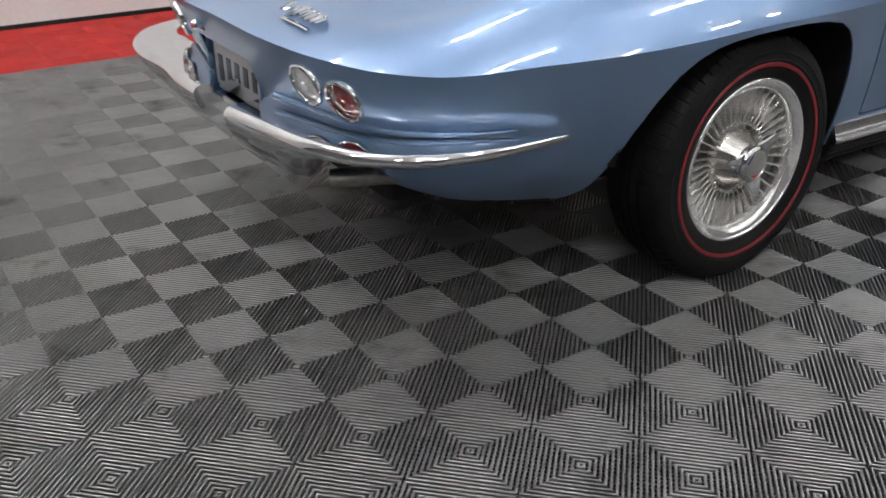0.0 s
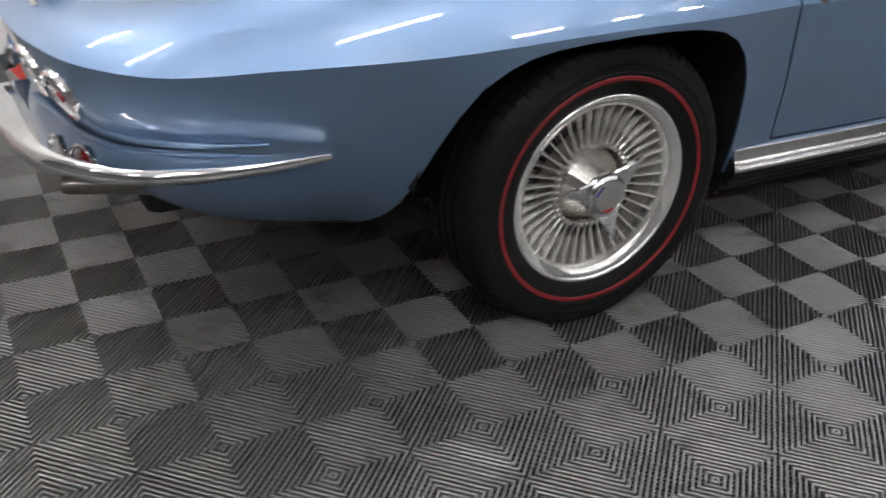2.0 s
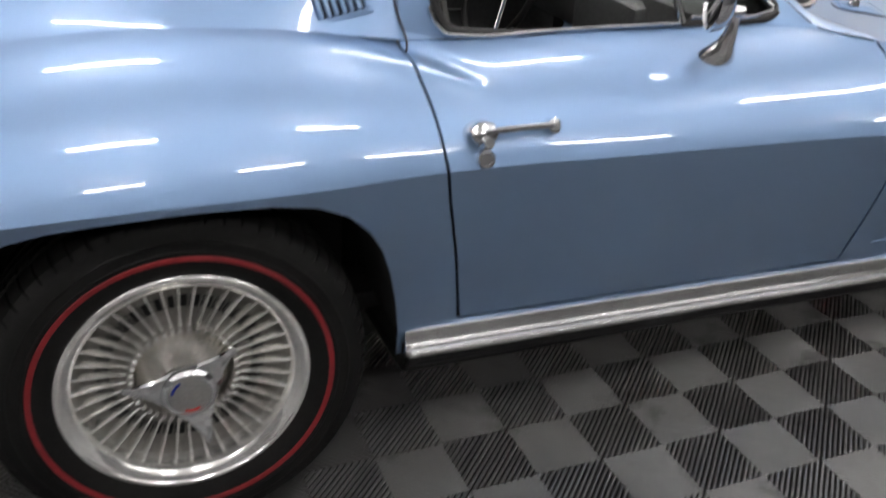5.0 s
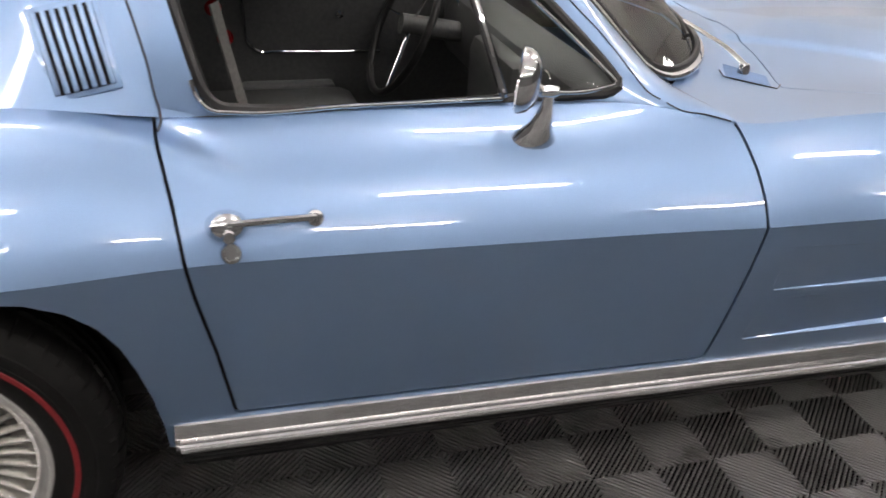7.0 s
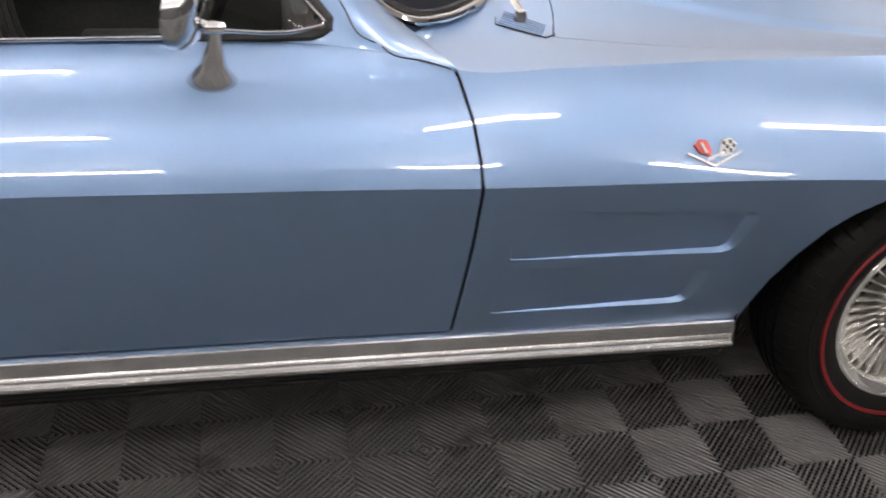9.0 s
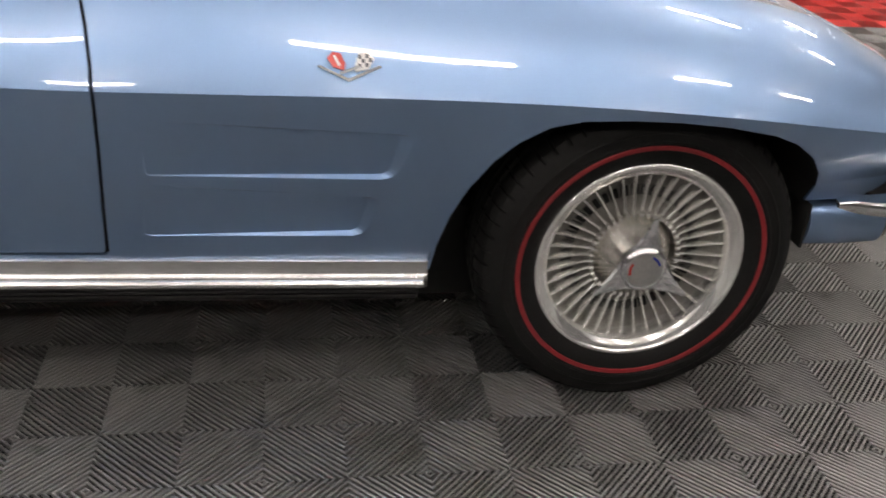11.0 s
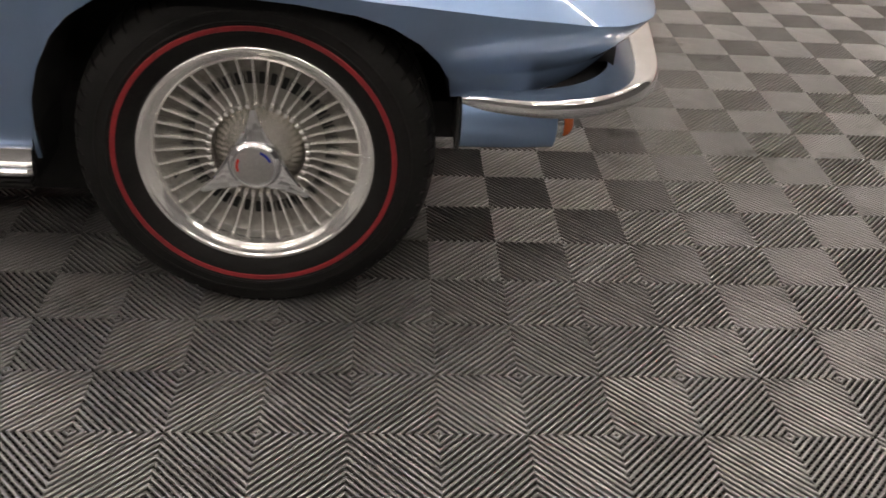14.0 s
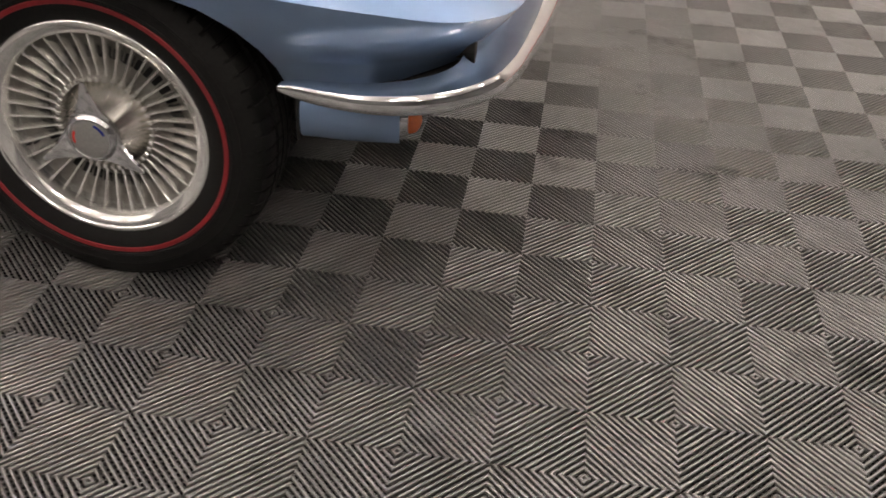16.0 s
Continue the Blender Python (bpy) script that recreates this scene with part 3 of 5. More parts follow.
def on_grid(verts, x, y):
    """The height of a top surface at x and y."""
    k = np.hypot(verts[:, 0] - x, verts[:, 1] - y)
    near = np.argsort(k)[:6]
    a = np.c_[verts[near][:, :2], np.ones(6)]
    return float(np.linalg.lstsq(a, verts[near, 2], rcond=None)[0] @ (x, y, 1))


roof_rows = []
for s in np.linspace(0, 1, 12):
    x = 0.44 + s * (0.97 - 0.44)
    edge = hermite(cab_x, cab_top, [x])[0]
    roof_rows.append([np.array((x, edge[1] * (1 - w), edge[2] + (0.078 - 0.02 * s) * (1 - (1 - w) ** 2.2))) for w in np.linspace(0, 1, 18)])
roof_v, roof_f = surface(np.array(roof_rows))

car = thing("car", "light metallic blue vintage coupe with chrome trim, parked on grey tiles", "car")


def welded(name, v, f, mat, parent, label="", thickness=0.005, dist=0.00003, angle=30):
    me = bpy.data.meshes.new(name)
    me.from_pydata([tuple(map(float, p)) for p in v], [], f)
    bmw = bmesh.new()
    bmw.from_mesh(me)
    bmesh.ops.remove_doubles(bmw, verts=bmw.verts, dist=dist)
    rim = [e.is_boundary for e in bmw.edges]
    bmw.to_mesh(me)
    bmw.free()
    me.materials.append(mat)
    me.shade_smooth()
    me.set_sharp_from_angle(angle=radians(angle))
    co = np.empty(len(me.vertices) * 3)
    me.vertices.foreach_get("co", co)
    co = co.reshape(-1, 3) * (1, -1, 1)
    co[:, 1] = -np.abs(co[:, 1])
    near = np.zeros(len(co), bool)
    step = MID[1:] - MID[:-1]
    length2 = np.sum(step ** 2, axis=1)
    for k in range(0, len(co), 2000):
        d = co[k:k + 2000, None] - MID[None, :-1]
        w = np.clip(np.sum(d * step, axis=2) / length2, 0, 1)
        near[k:k + 2000] = np.min(np.sum((d - w[..., None] * step) ** 2, axis=2), axis=1) < 0.0002 ** 2
    for e, edge_of_sheet in zip(me.edges, rim):
        if edge_of_sheet or (near[e.vertices[0]] and near[e.vertices[1]]):
            e.use_edge_sharp = True
    ob = new(name, me)
    ob.parent = parent
    if label:
        ob["label"] = label
    return solid(ob, thickness) if thickness else ob


near_half = joined(shell(0.110), (cowl_v, cowl_f), (back_v, back_f))
far_half = joined(shell(0.230), (cowl_v, cowl_f), (back_v, back_f))
body = welded("body", *joined(near_half, mirrored(*far_half)), PAINT, car, "glossy light blue metallic bodywork")
welded("roof", *joined((roof_v, roof_f), mirrored(roof_v, roof_f)), PAINT, car)
welded("hood", *joined((hood_v, hood_f), mirrored(hood_v, hood_f)), PAINT, car, "closed blue hood with a raised middle")
# dark lining behind the panel gaps
lining = np.asarray(inner_v).copy()
lining[:, 1] += 0.03
lining[:, 2] -= 0.004
lv, lf = joined((lining, inner_f), mirrored(lining, inner_f))
welded("lining", lv, lf, BLACK, body, thickness=0)


def wheel_well(outline):
    """Black tub behind a wheel opening."""
    pts = np.array([(x + (x - np.mean([p[0] for p in outline])) * 0.02, z + 0.006) for x, z in outline if z > (0.36 if x < -0.2 else 0.24)])
    n = len(pts)
    v, f = [], []
    for y in (-0.735, -0.70, -0.48):
        v += [(x, y, z) for x, z in pts]
    for r in range(2):
        f += [(r * n + i, r * n + i + 1, (r + 1) * n + i + 1, (r + 1) * n + i) for i in range(n - 1)]
    f.append(tuple(range(2 * n, 3 * n)))
    return [welded("wheel_well", *piece, BLACK, body, thickness=0) for piece in ((v, f), mirrored(v, f))]


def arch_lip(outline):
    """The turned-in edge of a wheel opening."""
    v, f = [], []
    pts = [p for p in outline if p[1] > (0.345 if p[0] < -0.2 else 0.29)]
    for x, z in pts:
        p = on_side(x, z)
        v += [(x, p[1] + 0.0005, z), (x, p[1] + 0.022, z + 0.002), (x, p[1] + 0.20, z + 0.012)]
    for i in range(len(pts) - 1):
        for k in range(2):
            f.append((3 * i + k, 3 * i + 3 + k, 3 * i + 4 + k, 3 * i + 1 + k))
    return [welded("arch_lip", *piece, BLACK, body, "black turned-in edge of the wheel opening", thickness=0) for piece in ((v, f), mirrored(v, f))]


for side in (-1, 1):
    curl = [on_side(x, z, -0.006) for x, z in ((-0.58, 0.292), (-0.52, 0.276), (-0.488, 0.272), (-0.456, 0.284), (-0.428, 0.306), (-0.409, 0.336), (-0.397, 0.362))]
    tube("valance_lip", spline(curl, 24) * np.array((1, -side, 1)), 0.0042, SEAL, body, "dark curled lower lip of the rear quarter", count=8)
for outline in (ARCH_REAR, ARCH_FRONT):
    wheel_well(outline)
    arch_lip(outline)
bm = bmesh.new()
add_box(bm, (-0.86, -0.50, 0.30), (-0.42, 0.50, 0.40), 0.03)
add_box(bm, (-0.45, -0.50, 0.22), (2.95, 0.50, 0.32), 0.03)
add_box(bm, (0.43, -0.71, 0.20), (2.06, 0.71, 0.30), 0.02)
add_box(bm, (2.85, -0.52, 0.30), (2.99, 0.52, 0.43), 0.03)
# black block added behind the right front wheel, so the arch gap stays dark
add_box(bm, (1.98, -0.56, 0.11), (2.22, -0.49, 0.34), 0.02)
part("underbody", bm, BLACK, car, "black underside with an added dark block in the wheel opening")


def fender_vent(outline, inner, side):
    """A pressed-in gill: a sloping floor with bevelled walls. inner: the floor's corners as (x, z, depth)."""
    def dense(loop):
        p = np.array(loop, float)
        q = np.roll(p, -1, axis=0)
        return [tuple(a + (b - a) * k / 10) for a, b in zip(p, q) for k in range(10)]

    outer = [on_side(x, z) for x, z in dense(outline)]
    floor_xz = dense(rounded([c[:2] for c in inner], [0.004, 0.015, 0.02, 0.004]))
    depth_at = np.linalg.lstsq(np.c_[np.array(inner)[:, :2], np.ones(4)], np.array(inner)[:, 2], rcond=None)[0]
    low = [on_side(x, z) + np.array((0, max(0.0, depth_at @ (x, z, 1)), 0)) for x, z in floor_xz]
    n = len(outer)
    v = np.array(outer + low)
    f = [(i, (i + 1) % n, n + (i + 1) % n, n + i) for i in range(n)] + [tuple(range(2 * n - 1, n - 1, -1))]
    f = [face[::-1] for face in f]
    if side > 0:
        v, f = mirrored(v, f)
    return from_arrays("fender_vent", v, f, PAINT, body, "pressed-in blue gill behind the front wheel", angle=25)


for side in (-1, 1):
    fender_vent(VENT_UPPER, [(1.567, 0.612, 0.0), (2.002, 0.590, 0.009), (1.984, 0.5065, 0.013), (1.568, 0.5058, 0.0)], side)
    fender_vent(VENT_LOWER, [(1.561, 0.485, 0.0), (1.952, 0.454, 0.009), (1.936, 0.3730, 0.013), (1.552, 0.3708, 0.0)], side)


# ---- doors ----
def flip(ob, side):
    """Turns a right-hand part into the left-hand one."""
    if side > 0:
        for v in ob.data.vertices:
            v.co.y *= -1
        ob.data.flip_normals()
    return ob


def make_door(side):
    v, f = joined((door_v, door_f), (frame_v, frame_f))
    if side > 0:
        v, f = mirrored(v, f)
    door = welded("door", v, f, PAINT, car, "closed blue door with chrome handle, window rolled down", thickness=0.006)
    # seam of the window frame against the pillar and roof
    fr = [on_cab(x, z, 0.001) for x, z in ((1.371, 0.8405), (1.348, 0.849), (1.32, 0.863), (1.293, 0.901), (1.251, 0.952), (1.204, 0.996), (1.15, 1.048))]
    fr = [np.array(p) for p in ((1.462, -0.6885, 0.8255), (1.418, -0.668, 0.8335))] + fr
    flip(tube("seam", spline(fr, 40), 0.0014, SEAL, door), side)
    rr = [np.array(p) for p in ((0.440, -0.640, 0.838), (0.447, -0.6205, 0.851), (0.440, -0.5955, 0.883), (0.432, -0.5715, 0.931), (0.422, -0.5535, 0.972), (0.411, -0.5345, 1.012), (0.38, -0.49, 1.10))]
    flip(tube("seam", spline(rr, 16), 0.0021, SEAL, door), side)
    # window surround: black seal and bright strip
    outline = np.array([on_cab(x, z, 0.001) for x, z in WINDOW])
    flip(tube("window_seal", spline(outline, 130, True)[:-1] + np.array((0, 0.006, 0)), 0.011, SEAL, door, closed_path=True, count=8), side)
    lowline = [on_cab(x, z, 0.004) for x, z in ((0.497, 0.905), (0.506, 0.876), (0.525, 0.856), (0.56, 0.8505), (0.75, 0.8505), (1.04, 0.852))]
    flip(tube("sill_strip", spline(lowline, 50), 0.0042, CHROME, door, "thin chrome strip below the window"), side)
    post = [on_cab(1.045, 0.853, 0.003), on_cab(1.00, 1.00, 0.003), on_cab(0.965, 1.11, 0.003)]
    flip(tube("window_post", spline(post, 12), 0.0085, CHROME, door, "slanted chrome post"), side)
    tri = [on_cab(x, z, 0.002) for x, z in ((1.065, 0.862), (1.235, 0.868), (1.262, 0.876), (1.245, 0.894), (1.12, 1.005), (1.05, 1.065))]
    flip(tube("vent_frame", spline(tri, 40), 0.0042, CHROME, door, "chrome frame of the small front pane"), side)
    gv, gf = trim(cab_v, cab_f, np.minimum(-d_win - 0.001, cab_v[:, 0] - (1.047 - 0.30 * (cab_v[:, 2] - 0.853))))
    gv = np.asarray(gv) + np.array((0, 0.014, 0))
    pane = from_arrays("pane", gv, gf, GLASS, door, "clear glass of the small front pane")
    pane.visible_shadow = False
    flip(pane, side)
    # handle
    a, b = on_side(0.530, 0.727), on_side(0.668, 0.727)
    bm = bmesh.new()
    out = (b - a)
    normal = Vector((0, -0.86, 0.5))
    na, nb = Vector(a), Vector(b)
    lathe(bm, [(0.0, -0.026), (0.012, -0.026), (0.019, -0.022), (0.0235, -0.012), (0.026, 0.0), (0.026, 0.006)], 28, m=Matrix.Translation(na) @ pose(0, 0, 0, -25) @ Matrix.Diagonal((1.3, 1, 1, 1)))
    lathe(bm, [(0.0, -0.024), (0.008, -0.024), (0.013, -0.02), (0.015, -0.010), (0.016, 0.006)], 24, m=Matrix.Translation(nb) @ pose(0, 0, 0, -25))
    bar = spline([na + normal * 0.022, na * 0.5 + nb * 0.5 + normal * 0.026, nb + normal * 0.020], 12)
    sweep(bm, bar, circle(0.0062, 10))
    flip(part("handle", bm, CHROME, door, "chrome push-button pull handle"), side)
    bm = bmesh.new()
    pb = on_side(0.531, 0.712)
    lathe(bm, [(0.0, -0.034), (0.008, -0.034), (0.0105, -0.031), (0.0115, -0.02), (0.0115, 0.0)], 20, m=Matrix.Translation(Vector(pb)) @ pose(0, 0, 0, -25))
    flip(part("push_button", bm, CHROME, door, "round chrome push button"), side)
    bm = bmesh.new()
    k = on_side(0.534, 0.689)
    lathe(bm, [(0.0, -0.006), (0.0105, -0.006), (0.0115, -0.0085), (0.0155, -0.008), (0.0175, -0.004), (0.018, 0.004)], 24, m=Matrix.Translation(Vector(k)) @ pose(0, 0, 0, -18))
    flip(part("lock", bm, CHROME, door, "round metal key lock"), side)
    return door


doors = {side: make_door(side) for side in (-1, 1)}

# pillar between the roof and the windscreen, windscreen and its bright surround
ws_edge = [(1.688, 0, 0.858), (1.665, -0.15, 0.856), (1.615, -0.30, 0.850), (1.56, -0.385, 0.845), (1.49, -0.452, 0.843), (1.435, -0.482, 0.847), (1.39, -0.489, 0.864), (1.335, -0.478, 0.913), (1.265, -0.457, 0.985), (1.18, -0.432, 1.065), (1.08, -0.405, 1.15), (1.02, -0.38, 1.185), (0.985, -0.20, 1.22), (0.975, 0, 1.23)]
edge = spline(ws_edge, 60)
loop = np.vstack([edge, (edge * np.array((1, -1, 1)))[-2:0:-1]])
bm = bmesh.new()
n_rim = len(loop)
centre = np.array((1.36, 0, 1.06))
rings = []
for k, s in enumerate((1.0, 0.92, 0.84, 0.74, 0.63, 0.51, 0.39, 0.26, 0.13)):
    rings.append([bm.verts.new(centre + (p - centre) * s + np.array((0.04, 0, 0.035)) * (1 - s * s)) for p in loop])
for a, b in zip(rings, rings[1:]):
    for i in range(n_rim):
        bm.faces.new((a[i], a[(i + 1) % n_rim], b[(i + 1) % n_rim], b[i]))
bm.faces.new(rings[-1])
ws = part("windscreen", bm, GLASS, car, "curved windscreen glass")
ws.visible_shadow = False
tube("windscreen_trim", loop, 0.0125, CHROME, car, "wide chrome windscreen surround", closed_path=True, flat=0.75)
tube("windscreen_seal", centre + (loop - centre) * 0.972 + np.array((0.006, 0, 0.004)), 0.008, SEAL, car, closed_path=True, count=8)
gv, gf = joined((pane_v, pane_f), mirrored(pane_v, pane_f))
gv = np.asarray(gv) - np.array((0, 0, 0.004))
welded("rear_window", gv, gf, DARK_GLASS, car, "tinted rear window in the sloping back", thickness=0)
rim = [np.array((x, -y, on_grid(rear_v, x, -y) + 0.003)) for x, y in REAR_WINDOW if y > 0.0]
rim = spline(rim, 90)
tube("rear_window_trim", np.vstack([rim, (rim * np.array((1, -1, 1)))[::-1]]), 0.009, CHROME, car, "chrome surround of the rear window", flat=0.7)


# ---- louvred air outlet behind the door ----
def pillar_vent(side):
    o = Vector((0.325, -0.567, 0.952))
    m = Matrix.Translation(o) @ pose(0, 0, 0, -27, 0, 0) @ pose(0, 0, 0, 0, -12, 0)
    bm = bmesh.new()
    add_box(bm, (-0.055, -0.004, -0.075), (0.055, 0.006, 0.075), 0.003, m)
    base = flip(part("side_vent", bm, PAINT, body, "louvred blue air outlet behind the door"), side)
    bm = bmesh.new()
    add_box(bm, (-0.047, -0.006, -0.066), (0.047, 0.0, 0.066), 0.001, m)
    flip(part("vent_back", bm, BLACK, base), side)
    for k in range(7):
        bm = bmesh.new()
        x = -0.042 + k * 0.014
        add_box(bm, (x - 0.0042, -0.014, -0.066), (x + 0.0042, -0.001, 0.066), 0.0015, m @ pose(0, 0, 0, 0, 0, 0))
        flip(part("slat", bm, PAINT, base), side)


for side in (-1, 1):
    pillar_vent(side)


# ---- bright sill under the doors ----
def sill(side):
    outer = -0.737
    prof = [(0.008, 0.328), (0.001, 0.328), (-0.003, 0.3258), (-0.0035, 0.3235), (-0.0125, 0.3050), (-0.0117, 0.3032), (-0.0131, 0.3018), (-0.0165, 0.2950), (-0.0161, 0.2930), (-0.0198, 0.2908), (-0.0228, 0.2860), (-0.0231, 0.2808), (-0.0198, 0.2765), (-0.014, 0.2745), (0.012, 0.274), (0.02, 0.30)]
    bm = bmesh.new()
    rings = []
    for x, drop in ((0.424, 0.0), (0.432, 0.0), (1.2, 0.0), (2.066, -0.004), (2.074, -0.004)):
        k = 0.7 if x in (0.424, 2.074) else 1.0
        rings.append([bm.verts.new((x, outer + y * k, z + drop - (x - 0.43) * 0.012)) for y, z in prof])
    n = len(prof)
    for a, b in zip(rings, rings[1:]):
        for i in range(n):
            bm.faces.new((a[i], a[(i + 1) % n], b[(i + 1) % n], b[i]))
    bm.faces.new(rings[0])
    bm.faces.new(rings[-1])
    s = flip(part("sill_trim", bm, BRUSHED, car, "ribbed bright metal sill trim", angle=20), side)
    for k in range(3):
        z = 0.2665 - 0.0120 * k
        bm = bmesh.new()
        add_box(bm, (0.435, outer - 0.006 + 0.004 * k, z - 0.0035), (2.06, outer + 0.03, z + 0.0035), 0.0018)
        for v in bm.verts:
            v.co.z -= (v.co.x - 0.43) * 0.012
        flip(part("sill_rib", bm, SEAL, s), side)
    bm = bmesh.new()
    add_box(bm, (0.435, outer + 0.012, 0.228), (2.06, outer + 0.04, 0.276), 0.002)
    for v in bm.verts:
        v.co.z -= (v.co.x - 0.43) * 0.012
    flip(part("sill_backing", bm, BLACK, s), side)


for side in (-1, 1):
    sill(side)

# ---- bumpers ----
def bumper(name, path, depth, height, rise, label, side):
    """A chrome blade: a broad top shelf towards the body, a rounded edge, a face below."""
    n = 48
    p = spline(path, n)
    s = np.linspace(0, 1, n)
    w = np.interp(s, *zip(*depth))
    h = np.interp(s, *zip(*height))
    r = np.interp(s, *zip(*rise))
    k = np.clip(h - 0.03, 0, 1) * 0.75
    bm = bmesh.new()
    rings = []
    for i in range(n):
        tan = Vector(p[min(i + 1, n - 1)] - p[max(i - 1, 0)]).normalized()
        inward = Vector((0, 0, 1)).cross(tan).normalized()
        if (Vector((1.1, 0, 0)) - Vector(p[i])).dot(inward) < 0:
            inward.negate()
        sec = [(w[i], r[i]), (w[i] * 0.55, r[i] * 1.0), (w[i] * 0.15, r[i] * 0.97), (w[i] * 0.08, r[i] * 0.84), (0.03 * w[i], r[i] * 0.50), (0.008 * w[i], r[i] * 0.1), (0.0, -min(0.006, 0.2 * h[i])),
               (0.02 * w[i] + 0.25 * k[i], -0.45 * h[i]), (0.10 * w[i] + 0.65 * k[i], -0.85 * h[i]), (0.2 * w[i] + k[i], -h[i]), (0.32 * w[i] + k[i], -0.92 * h[i]), (0.45 * w[i] + 0.2 * k[i], -0.2 * h[i]), (w[i], r[i] - 0.006)]
        rings.append([bm.verts.new(Vector(p[i]) + inward * a + Vector((0, 0, b))) for a, b in sec])
    m = len(rings[0])
    for a, b in zip(rings, rings[1:]):
        for j in range(m):
            bm.faces.new((a[j], a[(j + 1) % m], b[(j + 1) % m], b[j]))
    bm.faces.new(rings[0])
    bm.faces.new(rings[-1])
    return flip(part(name, bm, CHROME, car, label, angle=50), side)


REAR_BUMPER = [(-0.580, -0.772, 0.497), (-0.70, -0.772, 0.494), (-0.82, -0.755, 0.492), (-0.93, -0.702, 0.488), (-1.01, -0.612, 0.483), (-1.06, -0.49, 0.479), (-1.088, -0.32, 0.476), (-1.112, -0.165, 0.474)]
FRONT_BUMPER = [(2.853, -0.829, 0.463), (2.93, -0.838, 0.455), (3.01, -0.838, 0.451), (3.09, -0.818, 0.449), (3.165, -0.771, 0.448), (3.215, -0.714, 0.448), (3.243, -0.645, 0.448), (3.262, -0.54, 0.449), (3.282, -0.40, 0.450), (3.303, -0.20, 0.452)]
for side in (-1, 1):
    rear_path = REAR_BUMPER if side < 0 else [(x - 0.045 * (1 - math.cos(math.pi * min(1, max(0, (-y - 0.2) / 0.55)))), y, z) for x, y, z in REAR_BUMPER] + [(-1.110, -0.04, 0.474)]
    drop = [(0, 0.008), (0.25, 0.016), (0.64, 0.022), (0.72, 0.08), (0.80, 0.13), (0.92, 0.13), (1, 0.11)] if side < 0 else [(0, 0.008), (0.25, 0.016), (0.55, 0.022), (0.62, 0.08), (0.70, 0.135), (0.90, 0.135), (1, 0.10)]
    bumper("rear_bumper", rear_path, [(0, 0.014), (0.15, 0.055), (0.3, 0.10), (0.5, 0.15), (0.7, 0.16), (1, 0.145)], drop, [(0, 0.006), (0.2, 0.014), (0.6, 0.020), (1, 0.020)],
           "curved chrome rear bumper half with a broad top", side)
    bumper("front_bumper", FRONT_BUMPER, [(0, 0.022), (0.04, 0.035), (0.15, 0.055), (0.35, 0.08), (0.55, 0.11), (1, 0.11)], [(0, 0.006), (0.03, 0.013), (0.2, 0.018), (0.6, 0.018), (1, 0.018)], [(0, 0.006), (0.03, 0.014), (0.2, 0.020), (0.5, 0.026), (1, 0.028)],
           "curved chrome front bumper half with a broad top", side)
    # body ledge above the rear bumper
    n = 40
    sizes = np.interp(np.linspace(0, 1, n), [0, 0.8, 1], [1.1, 1, 0.3])
    tube("bumper_ledge", spline(LEDGE[::14], n) * np.array((1, -side, 1)), 0.0075, PAINT, body, count=12, sizes=[(a, a) for a in sizes])
    # lower front panel with the turn lamp
    bm = bmesh.new()
    pan = spline([(2.862, -0.735, 0.368), (2.95, -0.733, 0.367), (3.042, -0.722, 0.366)], 14)
    arc = [(0.036 * max(0.0, math.cos(q)) ** 0.8 - 0.028, 0.048 * math.sin(q)) for q in np.linspace(math.pi / 2, -math.pi / 2, 17)]
    sweep(bm, pan, [(-0.09, 0.05)] + arc + [(-0.05, -0.045), (-0.09, -0.02)])
    flip(part("lower_panel", bm, PAINT, body, "blue lower front panel under the bumper"), side)
    # added black plate hides the panel's end, standing in for the arch's shade
    bm = bmesh.new()
    add_box(bm, (2.853, -0.739, 0.321), (2.8605, -0.640, 0.420), 0.003)
    flip(part("panel_end_cover", bm, BLACK, body), side)
    bm = bmesh.new()
    lathe(bm, [(0.0, -0.020), (0.032, -0.020), (0.035, -0.018), (0.0365, -0.014), (0.0365, -0.004), (0.0385, -0.001), (0.0385, 0.02)], 32, m=pose(3.042, -0.698, 0.368, 0, 0, 90) @ Matrix.Scale(0.82, 4))
    turn_lamp = flip(part("turn_lamp", bm, CHROME, car, "small round chrome turn lamp"), side)
    bm = bmesh.new()
    lathe(bm, [(0.0, -0.046), (0.015, -0.044), (0.025, -0.038), (0.031, -0.030), (0.033, -0.023), (0.033, -0.012)], 32, m=pose(3.042, -0.698, 0.368, 0, 0, 90) @ Matrix.Scale(0.82, 4))
    flip(part("lens", bm, AMBER, turn_lamp, "amber lens"), side)
    bm = bmesh.new()
    add_box(bm, (3.02, -0.62, 0.46), (3.16, -0.585, 0.50), 0.005)
    # black strip added behind the bumper, so the open gap looks dark
    sweep(bm, spline([(2.99, -0.715, 0.432), (3.07, -0.668, 0.434), (3.135, -0.600, 0.437), (3.18, -0.49, 0.440)], 14), [(-0.03, -0.006), (0.045, -0.006), (0.045, 0.006), (-0.03, 0.006)])
    flip(part("bracket_and_gap_strip", bm, BLACK, body), side)
# grille cavity and lower front panel across
bm = bmesh.new()
add_box(bm, (3.02, -0.54, 0.415), (3.06, 0.54, 0.505), 0.006)
part("grille_back", bm, BLACK, body)
for k in range(5):
    bm = bmesh.new()
    add_box(bm, (3.075, -0.53, 0.420 + 0.016 * k), (3.085, 0.53, 0.426 + 0.016 * k), 0.002)
    part("grille_bar", bm, BRUSHED, body)


